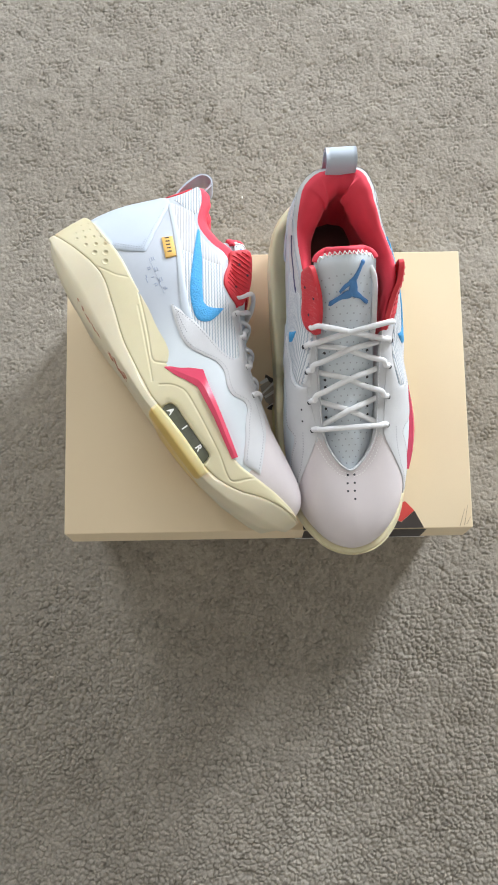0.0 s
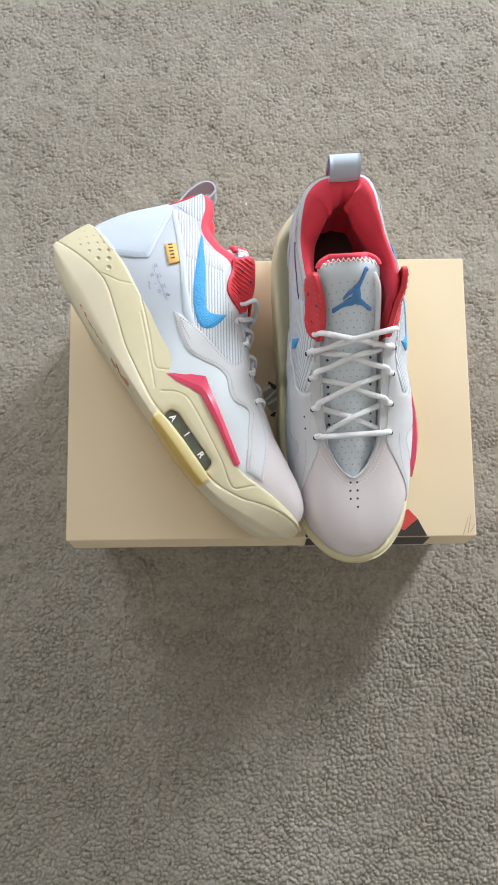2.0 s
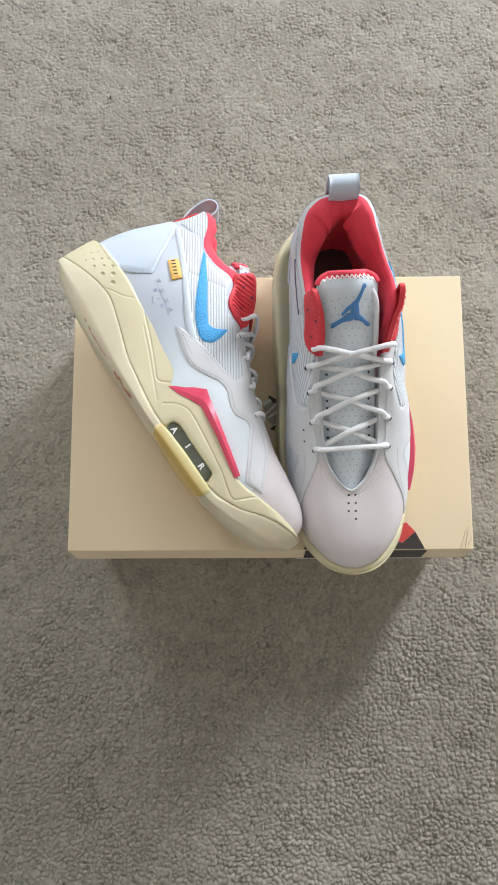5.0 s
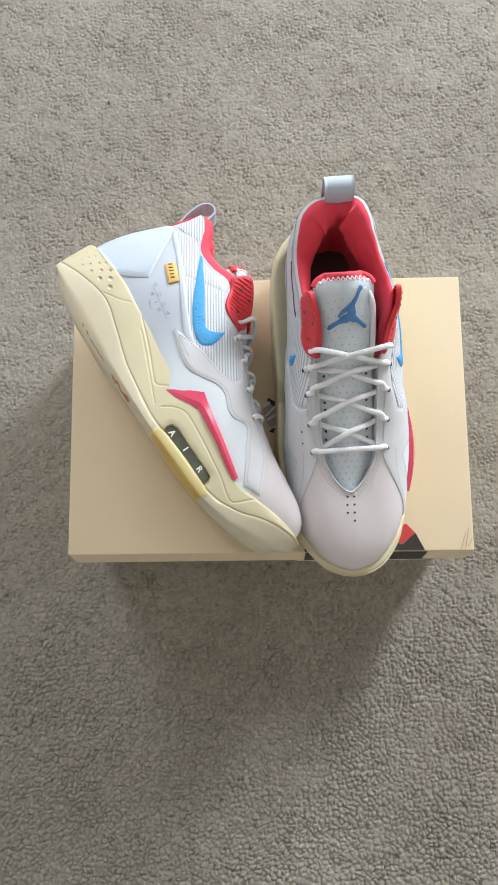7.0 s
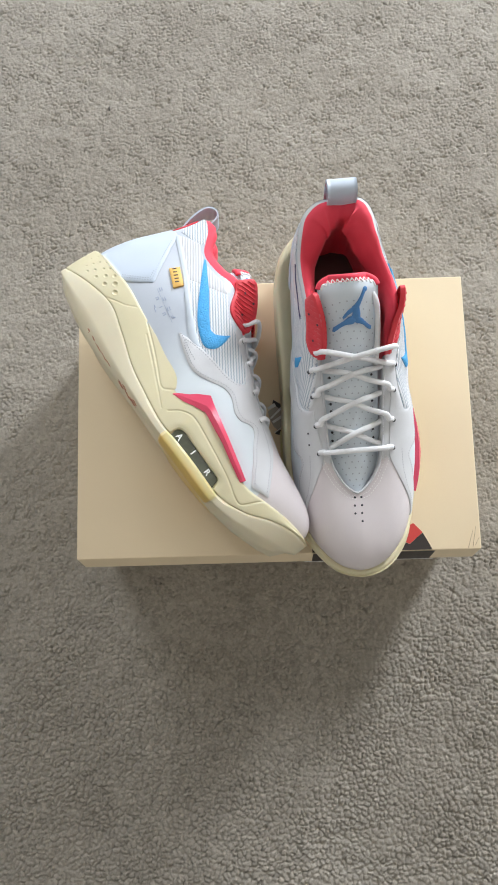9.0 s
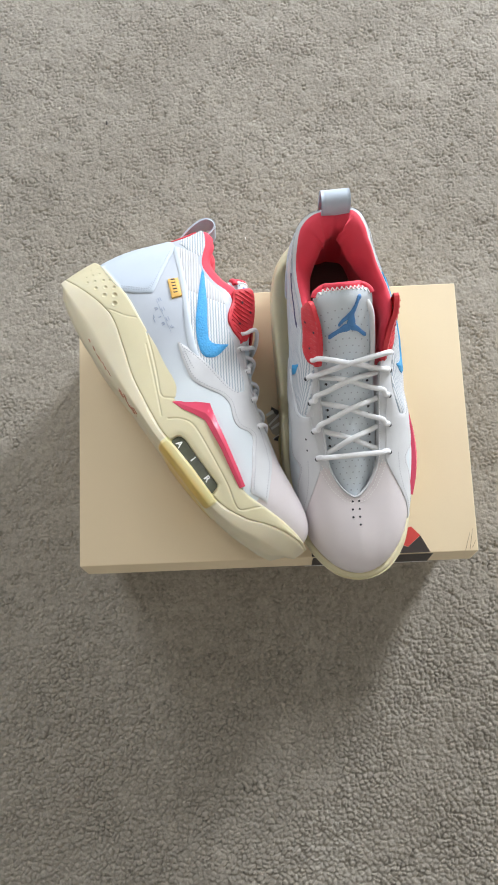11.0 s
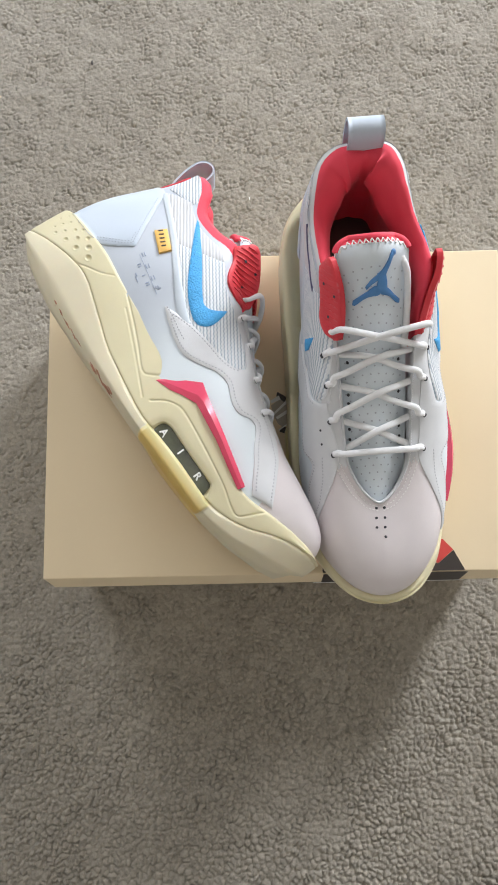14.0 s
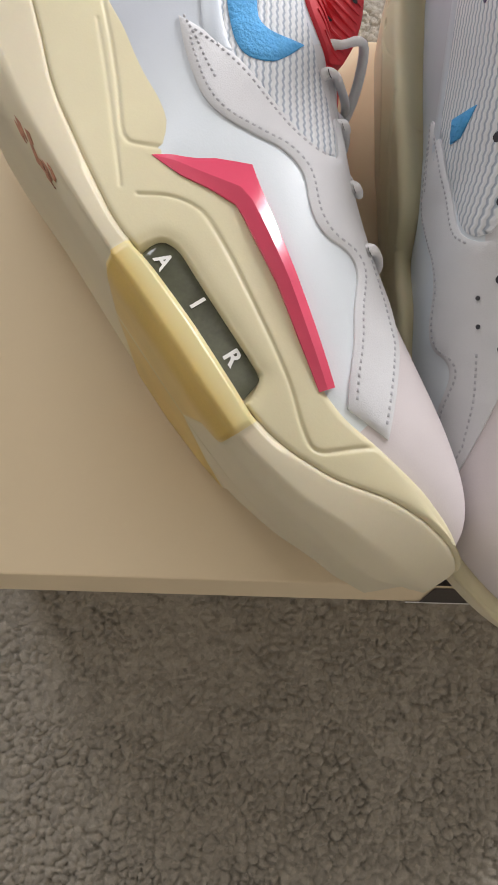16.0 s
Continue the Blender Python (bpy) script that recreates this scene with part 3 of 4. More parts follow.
z_low = height([(-21, 18.5), (-9, 14.5), (3, 11), (16, 7.6), (30, 4.8), (45, 2.6), (60, 1.6), (85, 1.4), (140, 1.0), (191, 0.8), (211, 1.8), (231, 5.2), (252, 11.6), (264, 18), (271, 25), (277, 33)])


GROOVES = [[(33, 33), (40, 37.5), (47, 41.5), (53.4, 47.5)], [(68, 47), (84, 40.6), (100, 33.4), (113, 26.9), (117, 25.9), (120, 27), (127, 35)],
           [(76, 40.9), (92, 34), (107, 27.2), (122.7, 19.9), (130, 16.4)],
           [(135, 19), (140, 25.8), (146, 29.8), (152, 31.0), (164, 29.9), (178, 27.9), (198.5, 24.6), (206, 22.8), (213, 20.6), (219, 19.6), (222, 21), (224, 24.5), (227, 31), (230, 36)]]
DIMPLES = [(34.2, 41.1, 2.0), (28.1, 45.2, 2.0), (23.4, 38.8, 1.8), (22, 48.6, 1.5), (17.8, 43.4, 1.5), (13.8, 37.1, 1.4), (14.2, 49.4, 1.1), (11.3, 45.6, 1.2), (7.6, 40, 1.1), (4.7, 34.7, 1.1),
           (7.3, 50.3, 0.8), (3.6, 46.6, 0.9), (1.2, 42, 0.9), (-0.6, 36.8, 0.8), (-3, 48.6, 0.7), (-5.5, 43.5, 0.7)]
WINDOW = [(151, 9), (149.5, 14.5), (151, 18.0), (156, 19.6), (166, 19.2), (180, 18.8), (193, 18.6), (198, 17.8), (200.5, 10.4), (185, 9), (168, 8.5)]


def relief(p):
    """How far the moulded foam stands in or out at points of the side drawing."""
    d = np.zeros(len(p))
    for g, depth in zip(GROOVES, (0.35, 0.55, 0.4, 0.6)):
        g = spline(g, len(g) * 4)
        e = np.full(len(p), 99.0)
        for a, b in zip(g, g[1:]):
            u = np.clip((p - a) @ (b - a) / ((b - a) @ (b - a)), 0, 1)
            e = np.minimum(e, np.linalg.norm(p - a - u[:, None] * (b - a), axis=1))
        d -= depth * np.exp(-(e / 0.55) ** 2)
    for y, z, r in DIMPLES:
        e = np.hypot(p[:, 0] - y, p[:, 1] - z) / r
        d -= 0.55 * r * np.clip(1 - e ** 3, 0, 1) - 0.12 * np.exp(-((e - 1.15) / 0.25) ** 2)
    w = spline(WINDOW, len(WINDOW) * 6, True)
    e = np.full(len(p), 99.0)
    for a, b in zip(w, np.roll(w, -1, 0)):
        u = np.clip((p - a) @ (b - a) / ((b - a) @ (b - a)), 0, 1)
        e = np.minimum(e, np.linalg.norm(p - a - u[:, None] * (b - a), axis=1))
    e = np.where(inside(w, p), e, -e)
    d -= 2.6 * np.clip(e / 0.9 + 0.35, 0, 1) + 0.8 * np.exp(-(np.minimum(e, 0) / 2.4) ** 2)
    return d / 1000


def loop(points, half=HALF):
    """A closed loop from the points of its outer half, heel to toe and back along the inner side."""
    p = np.array(points, float) / 1000
    flip = np.ones(p.shape[1])
    flip[0] = -1
    full = np.concatenate([(p[2:0:-1] * flip), p, (p[-2:-4:-1] * flip)])     # both ends carry on across the middle
    h = spline(full, (len(full) - 1) * 20 + 1)[40:-40]
    h = np.stack([np.interp(np.linspace(0, 1, half), np.linspace(0, 1, len(h)), c) for c in h.T], 1)
    h[0, 0] = h[-1, 0] = 0
    inner = h[1:-1][::-1].copy()
    inner[:, 0] *= -0.97
    return np.concatenate([h, inner])


def along(values):
    h = spline(np.array(values, float)[:, None] / 1000, HALF)[:, 0]
    return np.concatenate([h, h[1:-1][::-1]])


def outward(lp):
    t = np.roll(lp, -1, 0) - np.roll(lp, 1, 0)
    n = np.stack([t[:, 1], -t[:, 0]], 1)
    n /= np.linalg.norm(n, axis=1)[:, None]
    if np.sum(n * (lp[:, :2] - lp[:, :2].mean(0))) < 0:
        n = -n
    return n


def skin_faces(rows, n, closed=True):
    f = []
    for r in range(rows - 1):
        for k in range(n if closed else n - 1):
            a, b = r * n + k, r * n + (k + 1) % n
            f.append((a, b, b + n, a + n))
    return f


def orient(verts, faces, mirror, reverse=False):
    v = np.array(verts, float)
    v[:, 0] *= mirror
    if (mirror < 0) != reverse:
        faces = [t[::-1] for t in faces]
    return v, faces


def sneaker(mirror, label, swell):
    """swell: how far the sides of the upper are pushed out, from 0 (worn in, standing) to 1 (lying on its side)."""
    shoe = tagged(new("sneaker"), label, "shoe", "pair of sneakers")
    mid_x = 0.0005 - 0.0045 * swell                # the throat and tongue of the lying shoe are pressed towards the inner side

    # sole: rings of one outline, from under the foot to its upper edge
    sl = loop(SOLE, FINE)
    n = 2 * FINE - 2
    sl[:, 0] *= 1 + np.where(sl[:, 0] < 0, 0.10, 0) * np.interp(sl[:, 1], [-0.012, 0.02, 0.09, 0.14], [0, 1, 1, 0])      # the inner heel flares
    no = outward(sl)
    yy = (sl[:, 1] - DATUM) * 1000
    bag = np.clip((yy - 145.5) / 2.5, 0, 1) * np.clip((207.5 - yy) / 2.5, 0, 1)           # where the air unit swells out
    zt, zb, zc = z_top(sl[:, 1]), z_low(sl[:, 1]), z_crease(sl[:, 1])
    zb = zb + np.interp(yy, [40, 90, 140, 170, 245], [0, 0.0015, 0.0005, 0.0005, 0.0045]) * np.clip(-sl[:, 0] / 0.025, 0, 1)
    zb = zb - 0.0012 * bag
    zc = np.maximum(zc, zb + 0.007)

    def ring(o, z):
        return np.concatenate([sl + no * (np.broadcast_to(o, n) / 1000)[:, None], np.broadcast_to(z, n)[:, None]], 1)

    def flat(kx, ky):
        y = 0.137 + (sl[:, 1] - 0.137) * ky
        return np.stack([sl[:, 0] * kx, y, z_low(y) + (zb - z_low(sl[:, 1])) * kx + 0.0005], 1)
    tip = np.clip((yy - 232) / 38, 0, 1)                                                   # the toe curls in below
    low = [flat(0.03, 0.7), flat(0.62, 0.86), ring(-9 - 1.5 * tip, np.minimum(zb, z_low(sl[:, 1] - no[:, 1] * (0.009 + 0.0015 * tip)) + zb - z_low(sl[:, 1]))), ring(-4.4 + bag - tip, zb + 0.0007), ring(-2.4 + 1.5 * bag - 0.8 * tip, zb + 0.0022), ring(-1.1 + 1.6 * bag - 0.5 * tip, zb + 0.2 * (zc - zb) + 0.001)]
    low += [ring(0.45 - 1.6 * (0.75 - f) ** 2 + (1.6 - 0.7 * f) * bag - 0.5 * (1 - f) ** 1.3 * tip, zb + (zc - zb) * f) for f in (0.32, 0.44, 0.56, 0.68, 0.8, 0.88)]
    low += [ring(0.40 + 0.3 * bag, zc - 0.0013), ring(0.2 - 0.3 * bag, zc - 0.0004), ring(-0.6 - 2.2 * bag, zc + 0.0002)]
    high = [ring(-0.7 - 2.0 * bag, zc), ring(0.1, zc + 0.0005), ring(0.35, zc + 0.0012)]
    high += [ring(0.4 - 1.2 * f * f, zc + 0.0018 + (zt - zc - 0.0036) * f) for f in np.linspace(0, 1, 52)]
    smooth_rings = len(high)
    high += [ring(-1.2, zt - 0.0010), ring(-2.0, zt - 0.0002), ring(-3.2, zt + 0.0002), ring(-5.0, zt - 0.0003), ring(-8, zt - 0.003), ring(-11, zt - 0.007), ring(-17, zt - 0.0085)]
    wl = [r.copy() for r in low[3:13:2] + high[2:smooth_rings:10]] + [ring(-0.6, zt + 0.004), ring(-0.5, zt + 0.010), ring(-1.2, zt + 0.020), ring(-4.0, zt + 0.034)]
    # moulded relief: grooves, dimples and the recess of the window
    for r in high[1:smooth_rings + 2]:
        r[:, :2] += no * relief(np.stack([yy, r[:, 2] * 1000], 1))[:, None]
    lv0, lf0 = np.concatenate(low), skin_faces(len(low), n)
    amber = [145.5 < yy[f[0] % n] < 206 for f in lf0]
    lv1, lf1 = orient(lv0, lf0 + [tuple(range(n))[::-1]], mirror, False)
    mesh_part("outsole", lv1, [f for f, a in zip(lf1, amber + [False]) if not a], OUTSOLE, shoe, "pale cream rubber outsole")
    mesh_part("air_unit", lv1, [f for f, a in zip(lf1, amber + [False]) if a], YELLOW, shoe, "translucent amber air unit")
    hv0, hf0 = np.concatenate(high), skin_faces(len(high), n)
    hv1, hf1 = orient(hv0, hf0, mirror, False)
    mesh_part("midsole", hv1, hf1, CREAM, shoe, "cream foam midsole with moulded grooves and dimples")
    wall = Skin(np.concatenate(wl), skin_faces(len(wl), n))
    top = high[smooth_rings - 12::4]
    sv, sf = np.concatenate(low[6::3] + top), skin_faces(len(low[6::3] + top), n)
    n = 2 * HALF - 2

    # upper: each rib swings from the edge of the sole to the rim of the collar and throat
    ft, rim = loop(FOOT), loop(RIM)
    ft[:, 0] *= 1 - 0.20 * (1 - swell) * np.clip(-ft[:, 0] / 0.02, 0, 1) * np.interp(ft[:, 1], [0, 0.03, 0.10, 0.16, 0.20, 0.25], [0, 1, 1, 0.7, 0.4, 0])      # the standing upper keeps inside its flared sole
    q = np.concatenate([np.linspace(0, 15, HALF), np.linspace(0, 15, HALF)[1:-1][::-1]])
    rim[HALF:, 0] *= np.interp(q[HALF:], [0, 2, 4, 5, 7, 9, 12, 15], [1, 1, 0.95, 0.9, 0.93, 1.0, 1, 1])
    rim[:HALF, 0] *= np.interp(q[:HALF], [0, 1, 2, 3, 4, 5, 6.5, 8, 15], [1, 0.86, 0.76, 0.76, 0.87, 1.03, 1.2, 1.12, 1])      # tighter behind, wider at the flap
    rim[:, 0] += mid_x * np.interp(q, [0, 2, 6, 15], [0, 0.2, 1, 1])
    squash = swell * swell                         # the heel of the lying shoe is pressed forward
    rim[:, 1] += 0.006 * squash * np.interp(q, [0, 1.2, 2.2, 3.2], [1, 1, 0.5, 0])
    B = np.concatenate([ft, (z_top(ft[:, 1]) - 0.008)[:, None]], 1)
    T = rim
    out = B[:, :2] - T[:, :2]
    out /= np.linalg.norm(out, axis=1)[:, None] + 1e-9
    lo, ld, rs = along(LEAN_OUT) + (1 - swell) * along(SLACK), along(LEAN_DOWN), along(RISE)
    C1 = B + np.concatenate([outward(ft) * (0.003 + (along(BULGE) - 0.003) * swell)[:, None], rs[:, None] * 0.9], 1)
    C2 = T + np.concatenate([out * lo[:, None], -ld[:, None]], 1)
    rows = 34
    U = []
    for t in np.linspace(0, 1, rows):
        U.append((1 - t) ** 3 * B + 3 * t * (1 - t) ** 2 * C1 + 3 * t * t * (1 - t) * C2 + t ** 3 * T)
    uv, uf = np.concatenate(U), skin_faces(rows, n)
    # the toe and the sides differ in leather
    cen = np.array([uv[list(f)].mean(0) for f in uf])
    toe = (cen[:, 1] - DATUM > np.interp(cen[:, 2], [0.040, 0.047, 0.0545, 0.061, 0.067, 0.071], [0.224, 0.2175, 0.2105, 0.203, 0.192, 0.186])).astype(int)
    rowk = np.arange(len(uf)) // n
    toe[(rowk > 24) & (cen[:, 1] > 0.118) & (toe == 0)] = 2
    toe[(rowk > 24) & (cen[:, 1] > 0.015) & (cen[:, 1] < 0.044) & (cen[:, 2] > 0.119)] = 3
    v2, f2 = orient(uv, uf, mirror, False)
    mesh_part("upper", v2, f2, PALE, shoe, "pale grey synthetic upper", mats=[PALE, TOE, SUEDE, KNIT], index=toe.tolist())

    lean = np.where(T[:, 0] > mid_x, -0.25 * swell + 0.12 * (1 - swell), -0.25 * swell - 0.5 * (1 - swell))      # the flaps of the worn shoe stand open
    up = np.concatenate([out * lean[:, None], np.ones((n, 1))], 1)
    up /= np.linalg.norm(up, axis=1)[:, None]
    ext = np.concatenate([T, T + up * 0.012, T + up * 0.028])
    ef = [f for f in skin_faces(3, n)]
    idx = np.array([f[0] % n for f in ef])
    pos = np.where(idx < HALF, idx, n - idx) / (HALF - 1) * 15
    ef = [f for f, q in zip(ef, pos) if 5.0 < q < 9.5]
    k0 = len(sv)
    skin = Skin(np.concatenate([sv, uv]), sf + [tuple(i + k0 for i in f) for f in uf])
    wing = Skin(np.concatenate([uv, ext]), uf + [tuple(i + len(uv) for i in f) for f in ef])

    # padded lining: rolls over the rim and drops to the footbed
    pad = np.interp(q, [0, 0.35, 1, 2, 3, 4, 5, 6.5, 8, 15], [13, 18, 22, 22.5, 19.5, 14, 11, 7, 2.5, 2.0]) / 1000
    drop = np.interp(q, [0, 6, 8, 15], [1, 1, 0.5, 0.25])
    bead = np.interp(q, [0, 1.5, 3, 6, 7.5, 15], [0.6, 1.3, 2.2, 2.0, 0.8, 0.5])
    inn = -outward(T[:, :2] * 1.0)
    L = []
    for a, dz in ((0.0, -0.0005), (0.15, 0.0022), (0.38, 0.0034), (0.7, 0.0012), (0.92, -0.005), (1.0, -0.013), (0.84, -0.022),
                  (0.6, -0.034), (0.42, -0.055), (0.35, -0.085)):
        z = T[:, 2] + np.where(dz > 0, dz * bead, dz * drop)
        z = np.maximum(z, 0.031)
        L.append(np.concatenate([T[:, :2] + inn * (pad * a)[:, None], z[:, None]], 1))
    lv, lf = orient(np.concatenate(L), skin_faces(len(L), n), mirror, False)
    lq = np.array([q[f[0] % n] for f in lf])
    band = (np.arange(len(lf)) < n) & (lq > 0.4) & (lq < 6) & (swell < 0.5)      # the white edge band of the worn collar
    mesh_part("lining", lv, lf, LINING, shoe, "red padded textile collar lining", mats=[LINING, SUEDE], index=((lq > 8.0) | band).astype(int).tolist())
    fb = np.concatenate([ft * np.array([0.93, 0.97]) + np.array([0, 0.004]), np.full((n, 1), 0.034)], 1)
    fv, ff = orient(fb, [tuple(range(n))], mirror, signed_area(ft) < 0)
    mesh_part("footbed", fv, ff, INSOLE, shoe, "dark brown footbed")

    # panels on both sides; the outer side is seen best
    for side in ("x", "-x"):
        panel("air_window", WINDOW, wall, side, -0.0022, SMOKE, shoe, mirror, "smoky clear air window", sink=0.004, edge=0.0006)
        if side == "x":
            shard(wall, shoe, mirror)
            rs2 = random.Random(7)
            for k in range(30):
                cx = rs2.choice((rs2.uniform(46, 74), rs2.uniform(46, 74), rs2.uniform(70, 118)))
                cz = np.interp(cx, (46, 58, 75, 100, 142), (8, 6, 4.6, 3.4, 2.6)) + rs2.uniform(-1.5, 0.9)
                lx, lz, sl2 = rs2.uniform(1.5, 5.0), rs2.uniform(0.2, 0.6), rs2.uniform(-0.16, -0.06)
                panel("scuff", [(cx + lx * u, cz + lx * u * sl2 + v * lz) for u, v in ((-1, 0), (-0.3, 1), (1, 0), (0.2, -1))], wall, side, 0.0006, SCUFF, shoe, mirror, edge=0.0002, sink=-0.0001, step=0.002)
        foot_of_heel = [(-12, 52), (26, 52), (41.5, 66.6)] if side == "x" else [(-12, 62), (34, 62), (41.5, 67.5)]
        panel("heel_panel", foot_of_heel + [(43.8, 70), (41, 75), (19, 107), (14, 112), (4, 113), (-4, 90)], skin, side, 0.0012, GLOSSY, shoe, mirror,
              "pale blue glossy heel overlay")
        panel("knit_panel", [(14, 116.5), (15, 126), (17, 133), (22, 134.8), (27, 133), (31, 128), (34.5, 121.8), (26, 118.5)], skin, side, 0.0009, KNIT, shoe, mirror, "white and grey ribbed knit", step=0.003)
        panel("knit_panel", [(16, 112.5), (26, 118.3), (33.5, 121.3), (36, 119.5), (40, 117.5), (50, 114), (62, 113.5), (75, 114.5), (84, 111), (79, 106.2), (72, 101.7), (64, 97), (56, 92.5)],
              skin, side, 0.0009, KNITPLAIN, shoe, mirror, "plain pale grey fine-ribbed knit", step=0.003)
        panel("knit_panel", [(56, 92.7), (64, 97.2), (72, 101.9), (79, 106.4), (84, 110.6), (90, 107), (97, 102), (112, 97), (128, 91), (140, 85), (148.5, 79), (148.5, 75), (145, 71.5),
                             (124, 68), (108, 65.5), (97, 65), (78, 79.5)] if side == "x" else
              [(56, 92.7), (64, 97.2), (72, 101.9), (79, 106.4), (84, 110.6), (92, 109), (102, 107.5), (112, 104), (122, 98.5), (133, 92.5), (140.5, 88.8), (144.4, 85.6), (143.8, 82), (137.5, 77.8),
               (126, 75), (112, 73), (97, 71), (78, 81)], skin, side, 0.0009, KNIT, shoe, mirror, "white and grey ribbed knit", step=0.003)
        panel("seam_strip", [(14, 110), (17, 113), (56, 94.5), (80, 80.5), (104, 69), (112, 68), (107, 63), (95, 66), (53, 91)], skin, side, 0.0014, WHITE, shoe, mirror,
              "white welded seam strip")
        panel("side_mark", [(102.5, 80), (104.2, 86), (105.7, 92.5), (108.8, 87.5), (111, 83.5), (110, 78)] if side == "-x" else [(47, 115.5), (51.6, 114), (62, 107.5), (71.7, 101.6), (82, 94.5), (92, 87.4), (99, 82.8), (103, 81), (107, 82), (110, 85.6), (112.6, 91.4), (115.4, 84), (116.6, 77.5), (115.2, 72.8), (111.6, 69.8), (106, 70.2), (99, 73), (92.8, 76.3), (84, 82.5), (75.3, 89.9), (62, 101.5), (52, 110.5)],
              skin, side, 0.0020, BLUE, shoe, mirror, "blue embroidered curved mark", step=0.003)
        under = [(90, 60.9), (102, 55.8), (116, 51.8), (125.2, 52.2), (136.5, 57.6), (143.8, 61.6), (153, 62.5), (164.5, 57.6), (172, 57.4), (178.3, 61.6), (184.3, 60.8), (193.4, 52.8),
                 (201.8, 46.6), (209.2, 40), (216.2, 34.4)]
        over = [(148.5, 80), (149.5, 75.5), (146, 72.3), (138, 70.2), (124, 69.3), (108, 66.7), (97.4, 63.6)]
        shoulder = [(150, 85.2), (133, 93.2), (136, 88.5)]
        if side == "-x":                           # the inner side's knit ends in a round bay
            over, shoulder = [(147, 86.4), (145.5, 82), (139, 77), (127, 74.4), (112, 72.4), (100, 68.5)], [(150, 84), (137, 91.5), (143.5, 88)]
        ov = panel("overlay", under + [(229, 40), (222.6, 46.7), (215, 54.3), (207.8, 61), (198, 67.5), (186, 73), (168, 78.2)] + shoulder + over, skin, side, 0.0014, SUEDE, shoe, mirror, "grey nubuck overlay", step=0.003)
        edge_of_flap = [(77, 124), (79.5, 131), (81.5, 136), (84.5, 137.5), (89.5, 135.6), (101, 127), (108.5, 118.8), (114, 109.5), (112.5, 105.5), (106, 103.2), (97, 104), (91, 108.5), (84.5, 117)]
        flop = 0.5 * (1 - swell)                   # an opened flap has fallen back

        def fall(p):
            return (p[0] - flop * max(0, p[1] - 110), p[1])
        flap = panel("eyestay_flap", [fall(p) for p in edge_of_flap], wing, side, 0.0022, RED, shoe, mirror, "red ridged foam eyestay flap", sink=0.002, step=0.003)
        for k in range(14):
            base, way = np.array([74.0 + k * 2.35, 127.5 - k * 2.35]), np.array([0.87, 0.5])
            cut = np.array([base + way * u for u in np.linspace(-4, 34, 150)])
            cut = cut[inside(edge_of_flap, cut) & clear_of(cut, edge_of_flap, 1.3)]
            if len(cut) > 12:
                a, b, d = cut[0], cut[-1], np.array([0.5, -0.87]) * 0.42
                panel("ridge", [fall(a - d), fall(b - d), fall(b + d), fall(a + d)], wing, side, 0.0029 if side == "x" else 0.0025, RED, flap, mirror, sink=-0.001, edge=0.0003)
        discs("eyelet", [fall(p) for p in ((87.5, 123.7), (97, 125), (99.8, 112))], wing, side, 0.0010, 0.0030, DARKHOLE, flap, mirror)
        threads("stitching", [[(x + 0.4, z + 2.3) for x, z in spline(under, 60)[3:]], [(x, z - 2.0) for x, z in spline(over[1:], 40)],
                              [(91, 62.0), (100, 60.6), (108, 58.8), (116, 57.4)], [(225.5, 41.2), (213.5, 52.8), (206.5, 59), (194, 65), (177, 71)]], skin, side, 0.0014, STITCH, ov, mirror, length=0.0011, gap=0.0010, width=0.0004)
        threads("stitching", [[(25, 52.5), (39.4, 66.6), (41.4, 70), (17.5, 105)], [(23.5, 54), (37.6, 67), (39.4, 70), (35, 77)]], skin, side, 0.0012, HEELSTITCH, shoe, mirror, length=0.0011, gap=0.0009, width=0.0003)
    panel("piping", [(-13, 114), (13, 114), (13, 136), (-13, 136)], skin, "y", 0.0018, RED, shoe, mirror, "red heel seam piping")
    # a dark piping and two small holes on the inner side
    panel("piping", [(41.5, 116.6), (48, 111.2), (56, 107.2), (68, 105), (80, 105), (80, 104.2), (68, 104), (55.6, 106.2), (47.4, 110.2), (40.8, 115.8)], skin, "-x", 0.0016, PIPING, shoe, mirror, "thin dark blue piping", step=0.002, edge=0.0002)
    discs("vent", [(162, 76.3), (170.5, 73.4)], skin, "-x", 0.0008, 0.0018, DARKHOLE, shoe, mirror)
    # name label, prints and letters on the outer side
    panel("label", [(41, 86.3), (44, 94), (60.2, 86.6), (57.6, 78.8)], skin, "x", 0.0022, TAG, shoe, mirror, "small amber woven label")
    for k in range(5):
        c = np.array([43.8, 89.0]) + np.array([15.5, -6.8]) * (k / 5.4)
        e, g = np.array([0.9, -0.4]) * 0.5, np.array([0.4, 0.9]) * 1.6
        panel("bar", [tuple(c - e - g), tuple(c + e - g), tuple(c + e + g), tuple(c - e + g)], skin, "x", 0.0026, BLACKPRINT, shoe, mirror, edge=0.0003)
